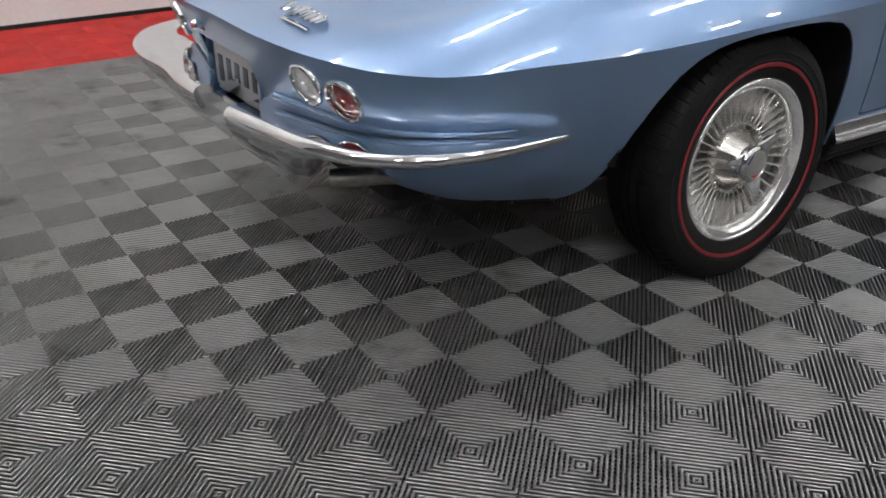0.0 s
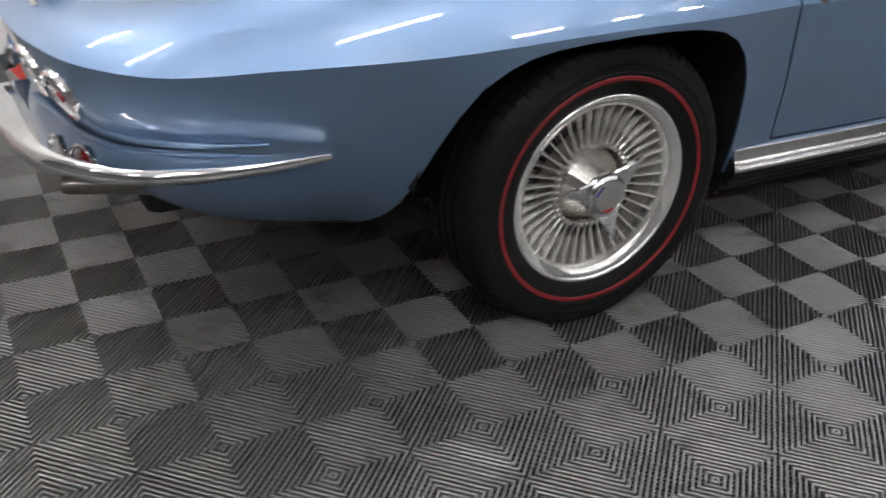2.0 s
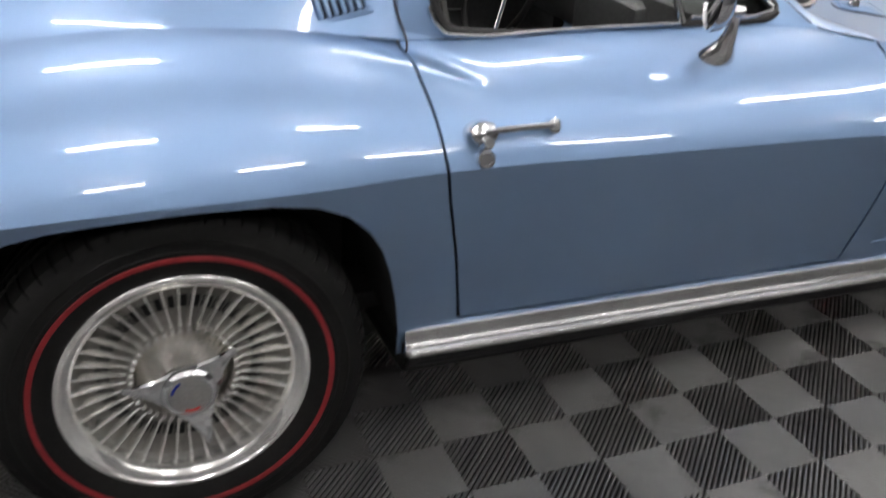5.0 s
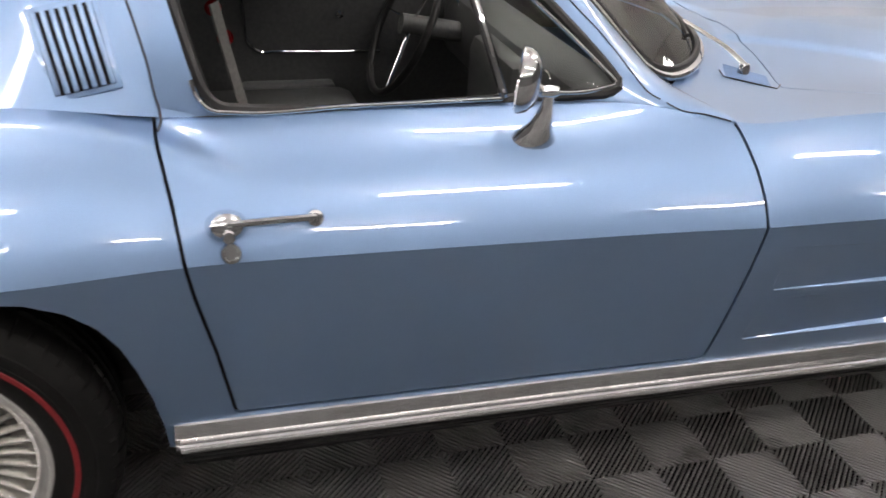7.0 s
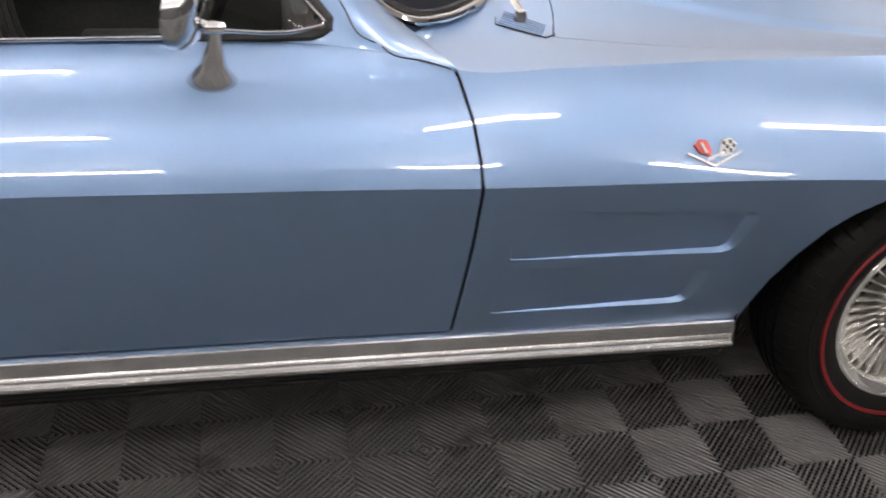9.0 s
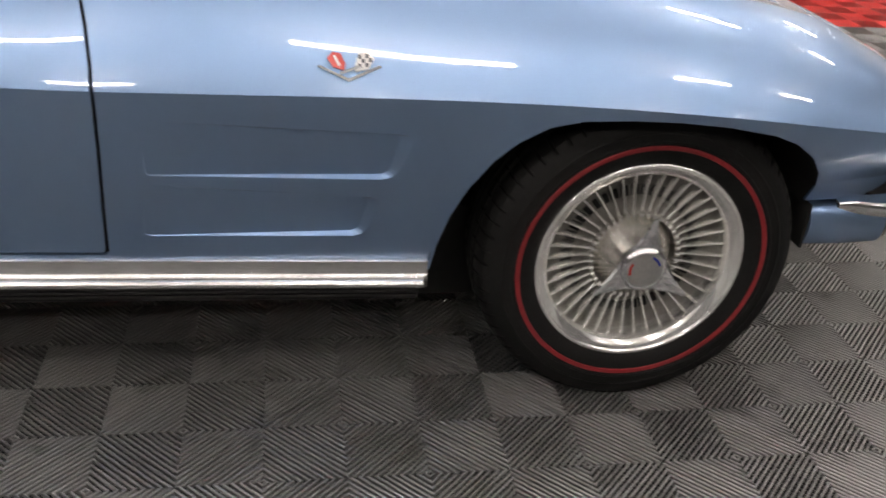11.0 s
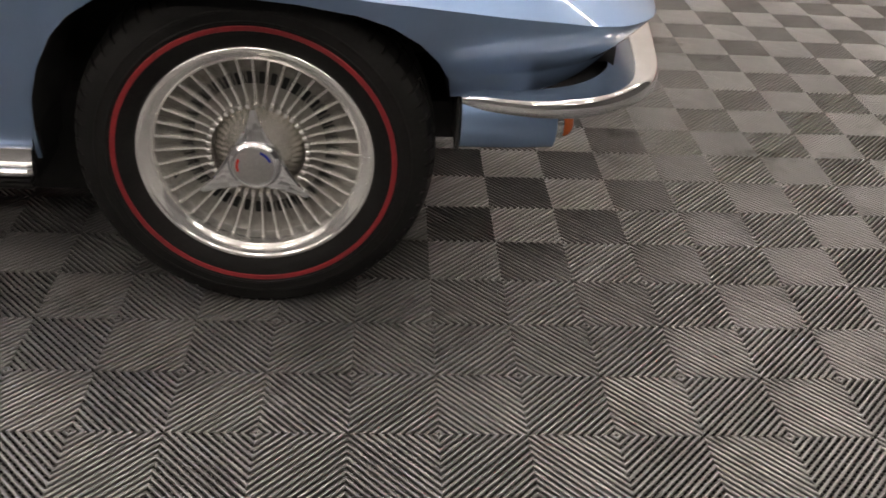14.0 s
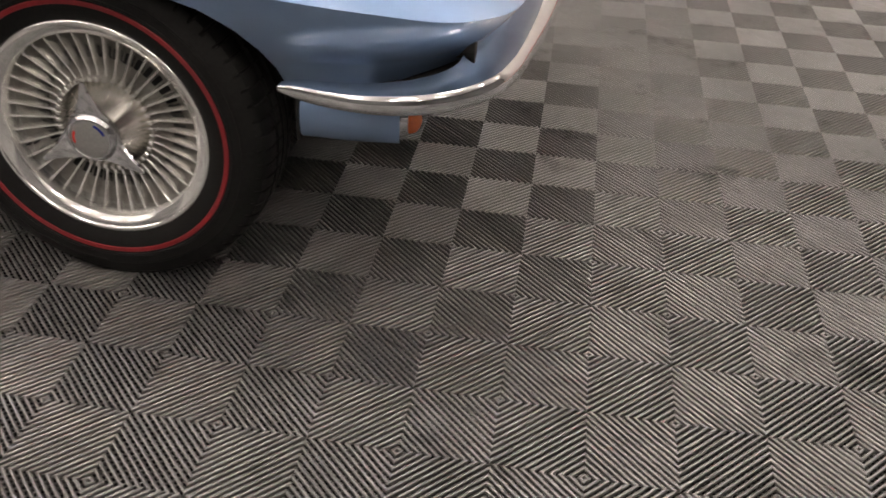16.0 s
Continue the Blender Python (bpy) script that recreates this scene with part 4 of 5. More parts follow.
# ---- tail ----
def tail_lamp(y, z, lens, side):
    """Round lamp sunk flush into the undercut tail panel."""
    k = np.where(side_verts[:, 0] < -0.75, np.hypot(side_verts[:, 1] - y, side_verts[:, 2] - z), 9)
    near = side_verts[np.argsort(k)[:60]]
    by, bz, x = np.linalg.lstsq(np.c_[near[:, 1] - y, near[:, 2] - z, np.ones(len(near))], near[:, 0], rcond=None)[0]
    m = pose(x - 0.002, y, z, 0, 0, -90 - math.degrees(math.atan(by))) @ pose(0, 0, 0, -math.degrees(math.atan(bz))) @ Matrix.Scale(0.82, 4)
    bm = bmesh.new()
    lathe(bm, [(0.050, 0.016), (0.0525, -0.001), (0.0545, -0.007), (0.0585, -0.010), (0.0625, -0.007), (0.064, 0.0), (0.064, 0.03)], 36, m=m)
    lamp = flip(part("tail_lamp", bm, CHROME, car, "round chrome-ringed tail lamp"), side)
    bm = bmesh.new()
    lathe(bm, [(0.0, -0.014), (0.012, -0.013), (0.014, -0.007), (0.026, -0.008), (0.040, -0.003), (0.0520, 0.004), (0.053, 0.02)], 36, m=m)
    flip(part("lens", bm, lens, lamp, "red lens" if lens is RED_LENS else "frosted clear lens"), side)


for side in (-1, 1):
    tail_lamp(-0.394, 0.587, WHITE_LENS, side)
    tail_lamp(-0.507, 0.574, RED_LENS, side)
    bm = bmesh.new()
    lathe(bm, [(0.020, 0.0), (0.023, -0.002), (0.0238, 0.004), (0.023, 0.24), (0.020, 0.24), (0.020, 0.0)], 24, m=pose(-0.985, -0.450, 0.385, 0, 0, -90 - 24) @ Matrix.Diagonal((1.15, 1, 0.9, 1)))
    flip(part("exhaust_tip", bm, STEEL, car, "dull steel exhaust pipe end"), side)
# plate recess
bm = bmesh.new()
add_box(bm, (-0.945, -0.176, 0.418), (-0.935, 0.176, 0.586))
for lo, hi in (((-1.012, -0.176, 0.581), (-0.945, 0.176, 0.586)), ((-0.985, -0.176, 0.418), (-0.945, 0.176, 0.423)), ((-0.995, -0.176, 0.423), (-0.945, -0.171, 0.581)), ((-0.995, 0.171, 0.423), (-0.945, 0.176, 0.581))):
    add_box(bm, lo, hi)
part("plate_tray", bm, PAINT, body, smooth=False).location.y = 0.06
bm = bmesh.new()
add_box(bm, (-0.975, -0.162, 0.428), (-0.9452, 0.162, 0.573), 0.006)
plate_holder = part("plate_recess", bm, STEEL, car, "dull metal frame round the licence plate")
plate_holder.location.y = 0.06
bm = bmesh.new()
add_box(bm, (-0.983, -0.155, 0.438), (-0.9785, 0.155, 0.568), 0.002)
plate = part("licence_plate", bm, PLATE_WHITE, plate_holder, "white licence plate with dark characters")
for k in range(5):
    bm = bmesh.new()
    add_box(bm, (-0.9855, -0.132 + 0.056 * k, 0.480), (-0.9835, -0.104 + 0.056 * k, 0.530))
    part("plate_mark", bm, PLATE_INK, plate_holder)
bm = bmesh.new()
lathe(bm, [(0.0, -0.02), (0.01, -0.02), (0.014, -0.012), (0.012, 0.0), (0.02, 0.006), (0.02, 0.016)], 20, m=pose(-1.030, 0.165, 0.615, 0, 0, -90))
part("plate_lamp", bm, CHROME, car, "small chrome plate lamp")
# script emblem on the tail deck: a slanting bright scrawl over a bar
ex, ey = -0.955, -0.300
deck = np.vstack([rear_v, upper.reshape(-1, 3)])
bm = bmesh.new()
bar = [(ex - 0.024, ey + 0.055 - 0.13 * w, on_grid(deck, ex - 0.024, ey + 0.055 - 0.13 * w) + 0.007) for w in np.linspace(0, 1, 8)]
sweep(bm, bar, circle(0.006, 6, 0.5))
emblem = part("script_emblem", bm, CHROME, car, "chrome script emblem on the tail")
for k in range(7):
    w = k / 6
    yy = ey + 0.085 - 0.15 * w
    zz = on_grid(deck, ex + 0.01, yy) + 0.005
    bm = bmesh.new()
    sweep(bm, spline([(ex - 0.015, yy, zz - 0.001), (ex + 0.002, yy - 0.012, zz + 0.008), (ex + 0.02, yy - 0.004, zz + 0.010), (ex + 0.012, yy - 0.022, zz + 0.008), (ex - 0.012, yy - 0.018, zz + 0.001)], 12), circle(0.0035, 6))
    part("stroke", bm, CHROME, emblem)


# ---- wheels ----
def wheel_meshes():
    out = {}

    def keep(key, bm, mat, angle=32):
        me = bpy.data.meshes.new(key)
        bmesh.ops.recalc_face_normals(bm, faces=bm.faces)
        bm.to_mesh(me)
        bm.free()
        me.materials.append(mat)
        me.shade_smooth()
        me.set_sharp_from_angle(angle=radians(angle))
        out[key] = me

    bm = bmesh.new()
    prof = [(0.203, -0.068), (0.214, -0.086), (0.222, -0.0925), (0.236, -0.0985), (0.250, -0.1025), (0.265, -0.1043), (0.2665, -0.1055), (0.2695, -0.1057), (0.271, -0.1046), (0.285, -0.1040), (0.2865, -0.1047), (0.2890, -0.1043), (0.2905, -0.1030), (0.300, -0.1005), (0.313, -0.094), (0.3235, -0.085),
            (0.3300, -0.074), (0.3335, -0.060), (0.3350, -0.046), (0.3270, -0.044), (0.3270, -0.036), (0.3360, -0.034), (0.3365, -0.014), (0.3285, -0.012), (0.3285, -0.004), (0.3365, -0.002),
            (0.3365, 0.016), (0.3285, 0.018), (0.3285, 0.026), (0.3360, 0.028), (0.3350, 0.046), (0.3300, 0.074), (0.3235, 0.085), (0.300, 0.1005), (0.268, 0.1045), (0.236, 0.0985), (0.203, 0.07)]
    lugs = 66
    rings = lathe(bm, prof, lugs * 4)
    for k, ring in enumerate(rings):
        lug, corner = divmod(k, 4)
        turn = 2 * math.pi * (lug + (0.0, 0.80, 0.84, 0.96)[corner]) / lugs
        for i, v in enumerate(ring):
            r, d = prof[i]
            # cuts between the shoulder lugs, staggered from one side to the other
            a = turn + (0.5 * 2 * math.pi / lugs if d > 0 else 0.0) + 0.05 * abs(d)
            if corner > 1 and 0.3220 < r < 0.3362 and 0.028 < abs(d) < 0.09:
                r -= 0.0035
            v.co = (r * math.cos(a), d, r * math.sin(a))
            if v.co.z < -0.3265:
                v.co.z = -0.3265
            elif v.co.z < -0.29 and abs(d) > 0.08:
                v.co.y *= 1.0 + 0.10 * (-0.29 - v.co.z) / 0.03 * 0.5
    keep("tyre", bm, RUBBER, 17)
    bm = bmesh.new()
    lathe(bm, [(0.2512, -0.1015), (0.2526, -0.1046), (0.2602, -0.1056), (0.2620, -0.1036)], 128)
    keep("red_stripe", bm, RED_LINE)
    bm = bmesh.new()
    lathe(bm, [(0.204, -0.060), (0.2170, -0.076), (0.2205, -0.086), (0.2206, -0.0905), (0.2188, -0.0935), (0.2155, -0.0947), (0.2120, -0.0940), (0.2102, -0.0915), (0.2085, -0.0905), (0.1990, -0.0868), (0.1965, -0.0838), (0.1932, -0.0820), (0.1905, -0.0775), (0.1890, -0.055), (0.1865, -0.040)], 96)
    keep("rim", bm, RIM, 40)
    bm = bmesh.new()
    lathe(bm, [(0.192, 0.06), (0.192, -0.045), (0.187, -0.040), (0.168, -0.030), (0.120, -0.025), (0.090, -0.027), (0.078, -0.034), (0.0, -0.040)], 96)
    keep("wheel", bm, ALLOY, 40)
    bm = bmesh.new()
    ends = []
    for r, top, foot, half in ((0.088, -0.056, -0.014, 0.0042), (0.089, -0.060, -0.014, 0.0044), (0.097, -0.060, -0.012, 0.0042), (0.1005, -0.052, -0.010, 0.0030), (0.115, -0.052, -0.006, 0.0024), (0.140, -0.057, -0.006, 0.0022), (0.170, -0.062, -0.010, 0.0023), (0.187, -0.065, -0.028, 0.0030), (0.1905, -0.060, -0.028, 0.0034)):
        ends.append([bm.verts.new(c) for c in ((r, foot, -half * 1.5), (r, top + 0.0014, -half), (r, top, -half * 0.6), (r, top, half * 0.6), (r, top + 0.0014, half), (r, foot, half * 1.5))])
    for p, q in zip(ends, ends[1:]):
        for i in range(5):
            bm.faces.new((p[i], p[i + 1], q[i + 1], q[i]))
    bm.faces.new(ends[0])
    bm.faces.new(ends[-1])
    keep("fin", bm, FIN_METAL)
    bm = bmesh.new()
    add_box(bm, (0.126, -0.0300, -0.0052), (0.149, -0.020, 0.0052), 0.0)
    keep("vent_slot", bm, BLACK)
    bm = bmesh.new()
    lathe(bm, [(0.086, -0.026), (0.0845, -0.040), (0.081, -0.046), (0.074, -0.056), (0.050, -0.096), (0.044, -0.098), (0.0, -0.098)], 64)
    keep("hub_cone", bm, HUB_METAL, 40)
    bm = bmesh.new()
    lathe(bm, [(0.050, -0.084), (0.052, -0.090), (0.050, -0.100), (0.046, -0.106), (0.042, -0.1085), (0.039, -0.1085), (0.0375, -0.1060), (0.0, -0.1060)], 48)
    for k in range(3):
        # slender ears that sweep outwards to a blunt tip
        m = pose(0, 0, 0, 0, -120 * k)
        ring = []
        for r, w, d, t in ((0.036, 0.037, -0.0985, 0.012), (0.047, 0.0300, -0.1010, 0.010), (0.058, 0.0240, -0.1030, 0.009), (0.070, 0.0180, -0.1050, 0.008), (0.085, 0.0122, -0.1065, 0.0065), (0.100, 0.0080, -0.1075, 0.005), (0.110, 0.0056, -0.1078, 0.0045), (0.114, 0.0030, -0.1070, 0.004)):
            ring.append([bm.verts.new(m @ Vector(c)) for c in ((r, d + 0.0035, -w), (r, d, -w * 0.82), (r, d - 0.0012, 0), (r, d, w * 0.82), (r, d + 0.0035, w), (r, d + t, w * 0.75), (r, d + t, -w * 0.75))])
        for a, b in zip(ring, ring[1:]):
            for i in range(7):
                bm.faces.new((a[i], a[(i + 1) % 7], b[(i + 1) % 7], b[i]))
        bm.faces.new(ring[-1])
        bm.faces.new(ring[0])
    keep("spinner", bm, CHROME, 30)
    bm = bmesh.new()
    lathe(bm, [(0.0372, -0.1050), (0.0365, -0.1072), (0.0340, -0.1082), (0.026, -0.1086), (0.0, -0.1090)], 48)
    keep("cap", bm, CAP_GREY, 40)
    bm = bmesh.new()
    lathe(bm, [(0.0, -0.046), (0.0026, -0.046), (0.0030, -0.045), (0.0030, -0.036), (0.0042, -0.035), (0.0042, -0.010)], 14, m=pose(0.176, 0, 0))
    keep("valve_stem", bm, SEAL)
    for key, mat, a0 in (("red_arc", BADGE_RED, 150), ("blue_arc", CAP_BLUE, 20)):
        bm = bmesh.new()
        lathe(bm, [(0.0285, -0.1078), (0.0290, -0.1092), (0.0335, -0.1090), (0.0342, -0.1070)], 12, start=radians(a0), sweep=radians(48))
        keep(key, bm, mat)
    return out


WHEEL = wheel_meshes()
FINS = 40


def place_wheel(m, spin, label, cap_turn=0.0):
    wheel = new("wheel", WHEEL["wheel"])
    wheel["label"] = label
    wheel.parent = car
    wheel.matrix_basis = m @ Matrix.Scale(0.975, 4)
    for key in ("tyre", "red_stripe", "rim", "hub_cone", "cap", "valve_stem"):
        p = new(key, WHEEL[key])
        p.parent = wheel
        if key == "cap":
            p.matrix_basis = pose(0, -0.012, 0)
        if key == "valve_stem":
            p.matrix_basis = pose(0, 0, 0, 0, -202)
    for key in ("spinner", "red_arc", "blue_arc"):
        p = new(key, WHEEL[key])
        p.parent = wheel
        p.matrix_basis = pose(0, -0.012, 0, 0, -spin if key == "spinner" else -cap_turn)
    for k in range(FINS):
        p = new("fin", WHEEL["fin"])
        p.parent = wheel
        p.matrix_basis = pose(0, 0, 0, 0, 360 * k / FINS)
        p = new("vent_slot", WHEEL["vent_slot"])
        p.parent = wheel
        p.matrix_basis = pose(0, 0, 0, 0, 360 * (k + 0.5) / FINS)
    return wheel


place_wheel(pose(0.016, -0.690, 0.3178), 45, "red-line tyre on a finned alloy wheel with a three-eared hub nut", 100)
place_wheel(pose(2.490, -0.699, 0.3178), 88, "red-line tyre on a finned alloy wheel with a three-eared hub nut")
place_wheel(pose(0.016, 0.690, 0.3178, 0, 0, 180), 30, "red-line tyre on a finned alloy wheel with a three-eared hub nut")
place_wheel(pose(2.490, 0.699, 0.3178, 0, 0, 180), 70, "red-line tyre on a finned alloy wheel with a three-eared hub nut")


# ---- badge of crossed flags ----
def badge(side):
    o = Vector(on_side(1.903, 0.702))
    nx = Vector(on_side(1.95, 0.702)) - Vector(on_side(1.85, 0.702))
    nz = Vector(on_side(1.903, 0.722)) - Vector(on_side(1.903, 0.690))
    a = nx.normalized()
    n = nz.cross(a).normalized()
    if n.y > 0:
        n = -n
    b = a.cross(-n).normalized()
    if b.z < 0:
        b = -b
    m = Matrix((a * 0.88, b * 0.88, n)).transposed().to_4x4()
    m.translation = o + Vector((0.008, 0, 0.001))

    def plate(name, corners, depth, mat, parent, label="", lift=0.0):
        bm = bmesh.new()
        low = [bm.verts.new(m @ Vector((x, y, lift - 0.004))) for x, y in corners]
        top = [bm.verts.new(m @ Vector((x, y, lift + depth))) for x, y in corners]
        k = len(corners)
        bm.faces.new(top)
        for i in range(k):
            bm.faces.new((low[i], low[(i + 1) % k], top[(i + 1) % k], top[i]))
        return flip(part(name, bm, mat, parent, label, smooth=False), side)

    base = plate("badge", [(-0.062, 0.006), (-0.004, -0.021), (0.058, 0.008), (0.054, 0.011), (-0.004, -0.0155), (-0.057, 0.0085)], 0.004, CHROME, body, "chrome badge of crossed flags, one red, one chequered")
    plate("red_flag", [(-0.045, 0.022), (-0.035, 0.034), (-0.020, 0.032), (-0.010, 0.012), (-0.012, 0.000), (-0.034, 0.006)], 0.004, BADGE_RED, base, "red enamel flag", 0.002)
    plate("red_flag_bar", [(-0.034, 0.026), (-0.030, 0.028), (-0.019, 0.008), (-0.023, 0.006)], 0.0065, BADGE_WHITE, base, "", 0.001)
    plate("chequered_flag", [(0.008, 0.012), (0.014, 0.032), (0.030, 0.036), (0.044, 0.024), (0.034, 0.004), (0.008, -0.002)], 0.004, BADGE_WHITE, base, "black and white chequered flag", 0.002)
    plate("flag_staff", [(-0.022, -0.010), (0.018, 0.006), (0.016, 0.010), (-0.020, -0.004)], 0.006, CHROME, base, "", 0.001)
    bm = bmesh.new()
    for i in range(4):
        for j in range(3):
            if (i + j) % 2 == 0:
                x, y = 0.013 + i * 0.0068, 0.005 + j * 0.0085 + i * 0.001
                add_box(bm, (x, y, 0.0055), (x + 0.0062, y + 0.0075, 0.0068), m=m)
    flip(part("flag_squares", bm, PLATE_INK, base), side)


for side in (-1, 1):
    badge(side)

# ---- door mirror on the right door only ----
base_p = Vector(on_side(1.078, 0.808))
bm = bmesh.new()
stem = [base_p + Vector((-0.004, 0.004, -0.006)), base_p + Vector((-0.003, -0.006, 0.010)), base_p + Vector((0.0, -0.016, 0.035)), base_p + Vector((0.004, -0.022, 0.075)), base_p + Vector((0.004, -0.022, 0.088))]
stem = spline(stem, 14)
wide = np.interp(np.linspace(0, 1, 14), [0, 0.12, 0.4, 0.8, 1], [1.05, 0.92, 0.52, 0.27, 0.24])
sweep(bm, stem, circle(0.042, 18, 0.62), up=(0, -1, 0), sizes=[(a, a) for a in wide])
mirror = part("mirror", bm, CHROME, doors[-1], "round chrome door mirror on a flared foot")
bm = bmesh.new()
lathe(bm, [(0.0, -0.024), (0.020, -0.023), (0.036, -0.018), (0.047, -0.008), (0.0515, 0.004), (0.0515, 0.010), (0.047, 0.011), (0.046, 0.007), (0.0, 0.007)], 36, m=Matrix.Translation(base_p + Vector((-0.040, -0.020, 0.112))) @ pose(0, 0, 0, 4, 0, 68) @ Matrix.Scale(1.12, 4))
part("mirror_head", bm, CHROME, mirror, "domed round chrome mirror back")
bm = bmesh.new()
lathe(bm, [(0.0, -0.018), (0.009, -0.016), (0.012, 0.0), (0.009, 0.016), (0.0, 0.018)], 16, m=Matrix.Translation(base_p + Vector((0.004, -0.022, 0.092))) @ pose(0, 0, 0, 0, 0, 90))
sweep(bm, [base_p + Vector((0.004, -0.022, 0.092)), base_p + Vector((-0.044, -0.021, 0.112))], circle(0.006, 8))
part("mirror_joint", bm, CHROME, mirror)

# ---- wiper and air intake by the windscreen ----
def at_cowl(x, y, up=0.0):
    return np.array((x, y, on_grid(front_v, x, y) + up))


for side in (-1, 1):
    bm = bmesh.new()
    lathe(bm, [(0.0, -0.016), (0.010, -0.014), (0.013, -0.006), (0.014, 0.006)], 16, m=Matrix.Translation(Vector(at_cowl(1.655, -0.425, 0.010))) @ pose(0, 0, 0, -90))
    wiper = flip(part("wiper", bm, CHROME, car, "chrome windscreen wiper arm at rest"), side)
    arm = spline([at_cowl(1.655, -0.425, 0.022), at_cowl(1.645, -0.37, 0.034), at_cowl(1.635, -0.31, 0.036), np.array((1.615, -0.22, 0.892))], 14)
    bm = bmesh.new()
    sweep(bm, arm, circle(0.007, 8, 0.5), sizes=[(1.3 - 0.5 * k / 13, 1) for k in range(14)])
    flip(part("arm", bm, CHROME, wiper), side)
    bm = bmesh.new()
    sweep(bm, spline([(1.575, -0.31, 0.882), (1.612, -0.20, 0.893), (1.635, -0.04, 0.899)], 10), circle(0.005, 6))
    flip(part("blade", bm, SEAL, wiper), side)
    for k in range(6):
        bm = bmesh.new()
        a, b = at_cowl(1.613 + k * 0.005, -0.426 + k * 0.011, 0.001), at_cowl(1.678 + k * 0.005, -0.497 + k * 0.011, 0.001)
        sweep(bm, [a, b], circle(0.0026, 6, 0.7))
        flip(part("intake_rib", bm, PAINT, body), side)
    edge_line = [at_cowl(x, y, 0.0005) for x, y in ((1.612, -0.40), (1.603, -0.434), (1.682, -0.514), (1.706, -0.49))]
    flip(tube("intake_edge", np.array(edge_line), 0.0016, SEAL, body, count=6), side)

# ---- cabin ----
bm = bmesh.new()
add_box(bm, (0.30, -0.60, 0.30), (1.60, 0.60, 0.34), 0.01)
add_box(bm, (0.20, -0.56, 0.34), (0.36, 0.56, 0.80), 0.03)
add_box(bm, (0.36, -0.09, 0.34), (1.42, 0.09, 0.56), 0.03)
part("cabin_floor", bm, CARPET, car, "dark carpeted cabin floor and tunnel")


def seat(y):
    bm = bmesh.new()
    add_box(bm, (0.52, y - 0.22, 0.36), (1.00, y + 0.22, 0.52), 0.045)
    s = part("seat", bm, VINYL, car, "black vinyl bucket seat")
    bm = bmesh.new()
    add_box(bm, (-0.05, y - 0.22, 0.0), (0.06, y + 0.22, 0.46), 0.04, Matrix.Translation((0.50, 0, 0.46)) @ pose(0, 0, 0, 0, -14))
    part("backrest", bm, VINYL, s)
    bm = bmesh.new()
    for k in range(5):
        yy = y - 0.13 + 0.065 * k
        sweep(bm, spline([(0.545, yy, 0.52), (0.52, yy, 0.68), (0.475, yy, 0.87)], 8), circle(0.012, 6))
    part("seat_pleats", bm, VINYL, s)
    if y > 0:
        return
    bm = bmesh.new()
    sweep(bm, spline([(0.548, y - 0.14, 1.00), (0.570, y - 0.14, 0.90), (0.592, y - 0.14, 0.81), (0.63, y - 0.17, 0.62), (0.67, y - 0.20, 0.48)], 20), [(-0.012, -0.0015), (0.012, -0.0015), (0.012, 0.0015), (-0.012, 0.0015)], up=(0.6, -0.6, 0.5))
    part("seat_belt", bm, GREY_TRIM, s, "grey seat belt strap")


seat(-0.33)
seat(0.33)
bm = bmesh.new()
add_box(bm, (1.26, -0.54, 0.62), (1.42, 0.54, 0.81), 0.05)
add_box(bm, (1.22, -0.16, 0.50), (1.40, 0.16, 0.78), 0.04)
dash = part("dashboard", bm, VINYL, car, "black padded dashboard")
for y in (0.24, 0.42, -0.25):
    bm = bmesh.new()
    lathe(bm, [(0.0, 0.0), (0.058, 0.0), (0.064, -0.008), (0.066, 0.01)], 28, m=pose(1.277, y, 0.73, 0, 0, -90))
    part("gauge_ring", bm, CHROME, dash, "chrome gauge ring")
steer = pose(1.10, 0.34, 0.745, 0, -66)
ring_pts = [steer @ Vector((0.195 * math.cos(a), 0.195 * math.sin(a), 0)) for a in np.linspace(0, 2 * math.pi, 49)[:-1]]
wheel_rim = tube("steering_wheel", np.array([tuple(p) for p in ring_pts]), 0.0105, SEAL, car, "black steering wheel with bright spokes", closed_path=True)
for a in (90, 210, 330):
    p, q = steer @ Vector((0.02, 0, -0.02)), steer @ Vector((0.19 * math.cos(radians(a)), 0.19 * math.sin(radians(a)), 0))
    bm = bmesh.new()
    sweep(bm, [p, q], circle(0.006, 6, 0.3))
    part("spoke", bm, CHROME, wheel_rim)
bm = bmesh.new()
sweep(bm, [steer @ Vector((0, 0, 0.01)), Vector((1.40, 0.34, 0.70))], circle(0.028, 14))
part("steering_column", bm, VINYL, wheel_rim)
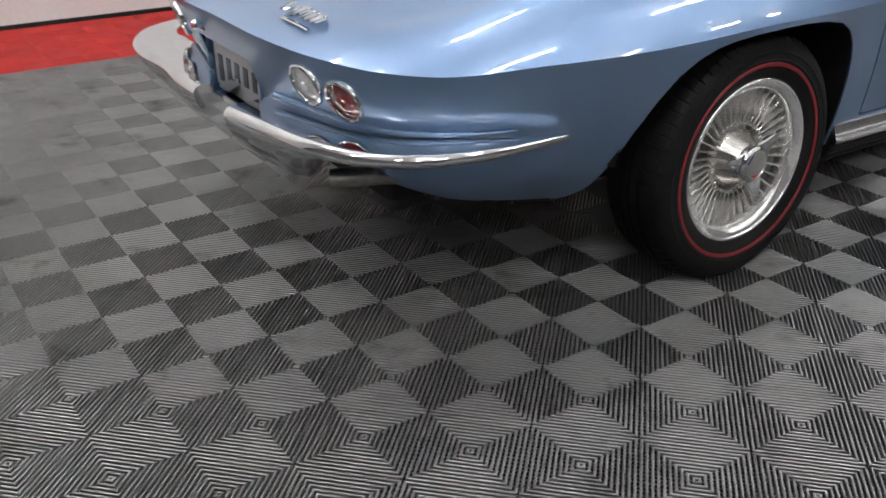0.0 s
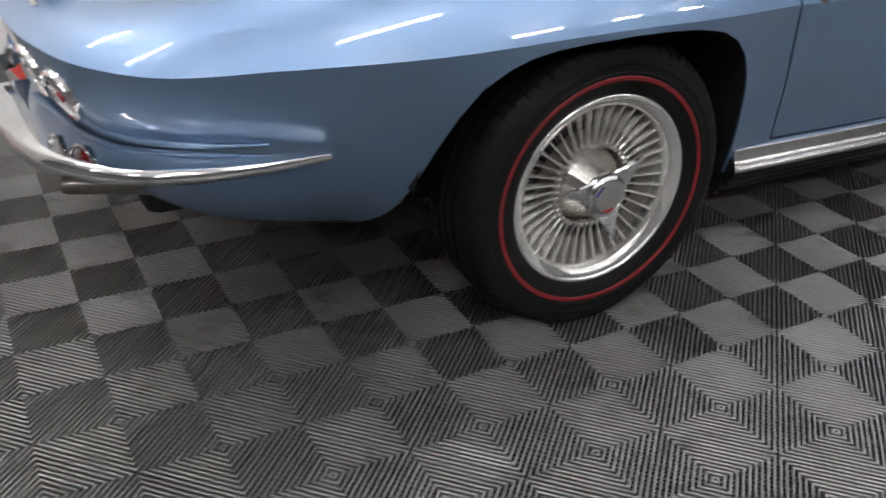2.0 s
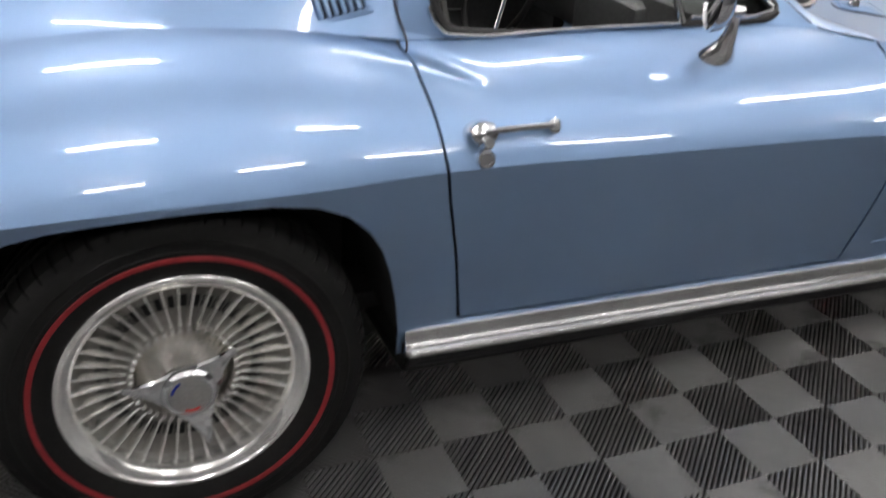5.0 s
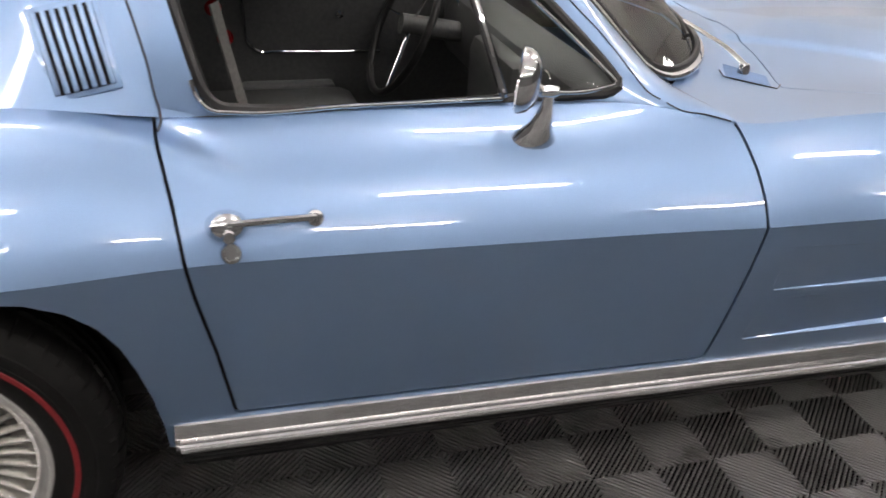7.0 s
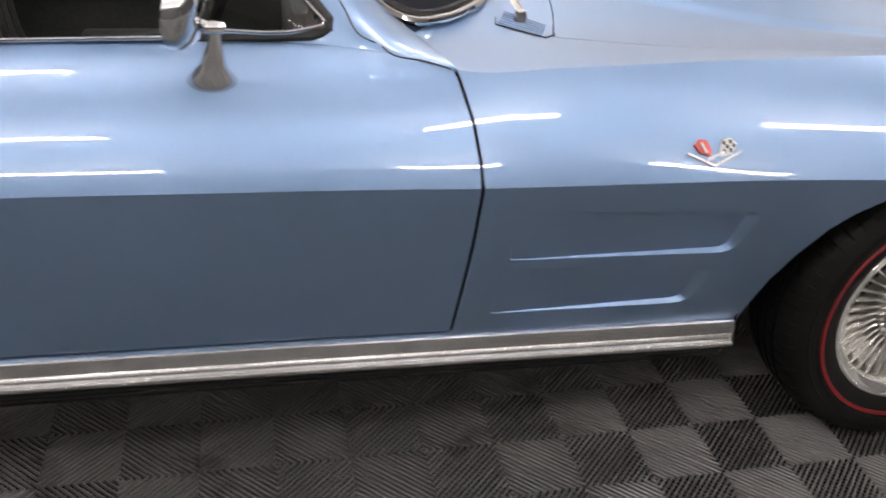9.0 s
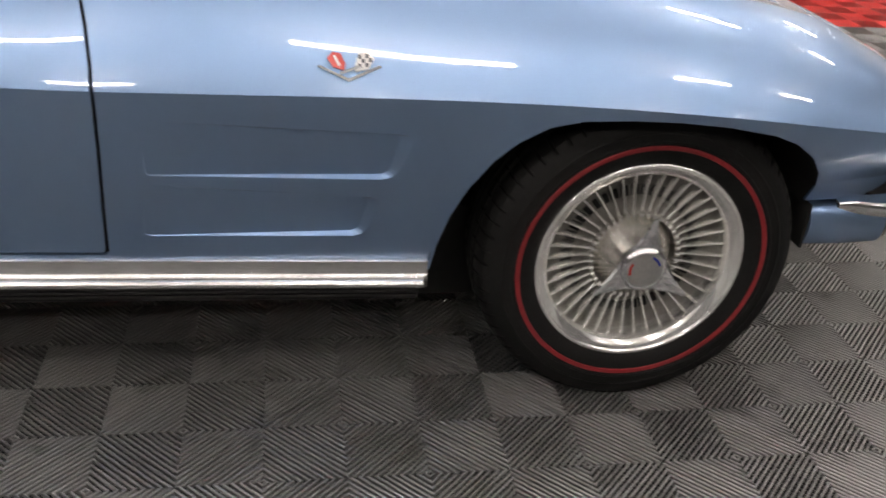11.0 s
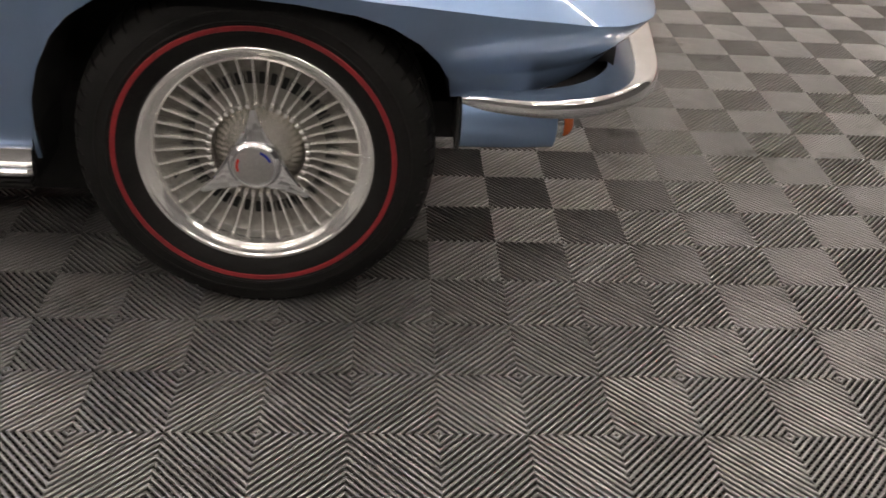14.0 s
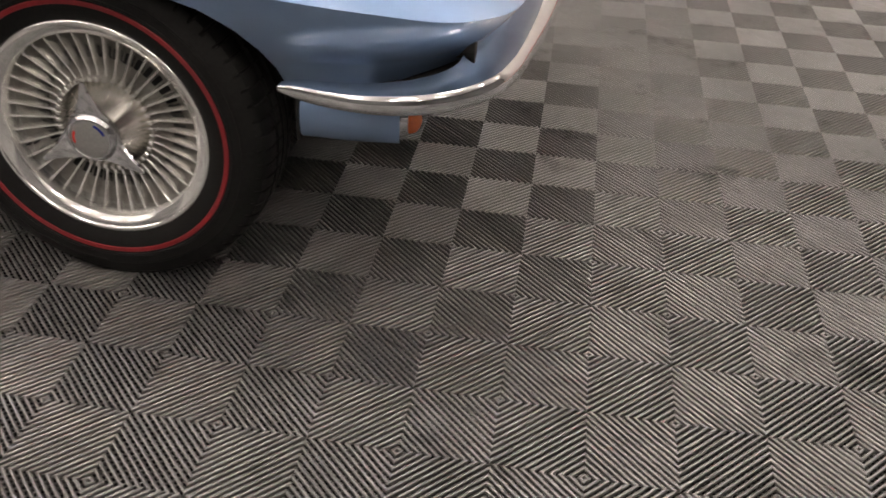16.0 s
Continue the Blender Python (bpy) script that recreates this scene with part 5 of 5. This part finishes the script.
# trim on the inside of the doors
for side in (-1, 1):
    y = side * 0.615
    bm = bmesh.new()
    lo, hi = sorted((y, y + side * 0.03))
    add_box(bm, (0.50, lo, 0.34), (1.44, hi, 0.80), 0.012)
    panel = part("door_panel", bm, VINYL, doors[side], "black moulded inner door trim")
    lo, hi = sorted((y, y - side * 0.055))
    bm = bmesh.new()
    add_box(bm, (0.68, lo, 0.475), (0.955, hi, 0.515), 0.014)
    part("arm_rest", bm, VINYL, panel)
    bm = bmesh.new()
    sweep(bm, spline([(0.690, y - side * 0.004, 0.79), (0.697, y - side * 0.004, 0.70), (0.708, y - side * 0.004, 0.625), (0.735, y - side * 0.004, 0.602), (0.80, y - side * 0.004, 0.600), (1.10, y - side * 0.004, 0.594)], 40), circle(0.0045, 8), up=(0, 1, 0))
    part("trim_strip", bm, CHROME, panel, "thin chrome strip")
    for x, z in ((0.692, 0.642), (0.662, 0.728)):
        bm = bmesh.new()
        lathe(bm, [(0.0, -0.008), (0.018, -0.007), (0.024, -0.002), (0.025, 0.01)], 20, m=pose(x - 0.05, y, z, 0, 0, 180 if side < 0 else 0))
        part("reflector", bm, RED_LENS, panel, "round red reflector")
    bm = bmesh.new()
    lathe(bm, [(0.0, -0.03), (0.011, -0.028), (0.014, -0.02), (0.010, -0.01), (0.010, 0.01)], 18, m=pose(0.972, y, 0.712, 0, 0, 180 if side < 0 else 0))
    part("lock_knob", bm, CHROME, panel, "small chrome knob")


# ---- floor tiles, last ----
def ribbed_tile(cross):
    """Two by two squares of slanting ribs; where four squares meet the ribs close to rings or to a cross."""
    v, f = [], []
    turn = 1

    def rib(line, half, z, depth):
        """A rounded bar along a line's two ends, cut square to the axes."""
        (ax, ay), (bx, by), horizontal_first = line
        if depth > 0.0035:
            steps = [(-0.62, -depth), (-1.0, -0.0020), (-0.93, -0.0015), (-0.76, -0.0008), (-0.42, -0.0003), (0.0, 0.0), (0.42, -0.0003), (0.76, -0.0008), (0.93, -0.0015), (1.0, -0.0020), (0.62, -depth)]
        else:
            steps = [(-1.0, -depth), (-0.6, 0.0), (0.6, 0.0), (1.0, -depth)]
        if not cross:
            steps = [(-0.62, -depth), (-1.0, -0.0018), (-0.76, -0.0008), (0.0, 0.0), (0.76, -0.0008), (1.0, -0.0018), (0.62, -depth)]
        k = len(v)
        for w, dz in steps:
            o = w * half
            v.append((ax + o, ay, z + dz) if horizontal_first else (ax, ay + o, z + dz))
        for w, dz in steps:
            o = w * half
            v.append((bx, by + o * turn, z + dz) if horizontal_first else (bx + o * turn, by, z + dz))
        n = len(steps)
        for m in range(n - 1):
            f.append((k + m, k + m + 1, k + n + m + 1, k + n + m))

    def square(i, j, slope):
        def at(x, y, s):
            return (i * U + (x if s > 0 else U - x), j * U + y)

        nonlocal turn
        layers = [(0, 10, 0.270, 0.0, 0.0075)]
        if cross:
            layers.append((1, 9, 0.06, -0.0080, 0.003))
        for layer, count, width, z, depth in layers:
            s = slope if layer == 0 else -slope
            step = U / count
            turn = s
            for k in range(2 * count):
                c = (k + 0.5) * step
                if k < count:
                    a, b = at(c, 0, s), at(0, c, s)
                else:
                    a, b = at(c - U, U, s), at(U, c - U, s)
                rib((a, b, True), width * step, z, depth)

    for i in range(2):
        for j in range(2):
            square(i, j, 1 if (i + j) % 2 == 0 else -1)
    return v, f


def tile_mesh(name, mat, cross=True):
    v, f = ribbed_tile(cross)
    me = bpy.data.meshes.new(name)
    me.from_pydata(v, [], f)
    me.materials.append(mat)
    me.shade_smooth()
    me.set_sharp_from_angle(angle=radians(40))
    return me


GREY_TILE = material("grey_plastic_tile", (0.082, 0.081, 0.080), rough=0.40, spec=1.0, coat=1.0, coat_rough=0.36, coat_ior=2.12, smudge=0.65, grain=0.24, grain_scale=24, stain=0.34, stain_scale=4, random_value=0.10)
RED_TILE = material("red_plastic_tile", (0.50, 0.022, 0.018), rough=0.5, grain=0.1, grain_scale=70, stain=0.1, stain_scale=5, random_value=0.04)
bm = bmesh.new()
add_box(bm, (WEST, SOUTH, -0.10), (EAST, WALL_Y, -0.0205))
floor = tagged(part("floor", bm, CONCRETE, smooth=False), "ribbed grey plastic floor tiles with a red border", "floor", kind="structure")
TILE = 2 * U
grey_me, red_me = tile_mesh("floor_tile", GREY_TILE), tile_mesh("red_floor_tile", RED_TILE)
TX, TY = X0 + U, Y0 + U          # a corner of a tile
far_grey, far_red = [], []
i0, i1 = int((WEST - TX) / TILE), int((EAST - TX) / TILE)
j0, j1 = int((SOUTH - TY) / TILE), int(round((WALL_Y - TY) / TILE))
for i in range(i0, i1):
    for j in range(j0, j1):
        x, y = TX + i * TILE, TY + j * TILE
        red = y > RED_ROW - 0.05
        if -1.75 < x < 4.15 and -1.75 < y < 2.30:
            t = new("floor_tile", grey_me)
            t.location = (x, y, 0)
            t.parent = floor
        elif red and -1.5 < x < 0.6:
            t = new("floor_tile", red_me)
            t.location = (x, y, 0)
            t.parent = floor
        else:
            (far_red if red else far_grey).append((x, y))
plain_v, plain_f = (np.array(a) for a in ribbed_tile(False))
for name, places, mat in (("floor_field", far_grey, GREY_TILE), ("red_border", far_red, RED_TILE)):
    at = np.array([(x, y, 0) for x, y in places])
    v = (plain_v[None] + at[:, None]).reshape(-1, 3)
    f = (plain_f[None] + (np.arange(len(at)) * len(plain_v))[:, None, None]).reshape(-1, 4)
    me = bpy.data.meshes.new(name)
    me.vertices.add(len(v))
    me.vertices.foreach_set("co", v.ravel())
    me.loops.add(f.size)
    me.loops.foreach_set("vertex_index", f.ravel())
    me.polygons.add(len(f))
    me.polygons.foreach_set("loop_start", np.arange(len(f)) * 4)
    me.update(calc_edges=True)
    me.validate()
    me.materials.append(mat)
    me.shade_smooth()
    me.set_sharp_from_angle(angle=radians(40))
    ob = new(name, me)
    ob.parent = floor
    ob["kind"] = "stuff"
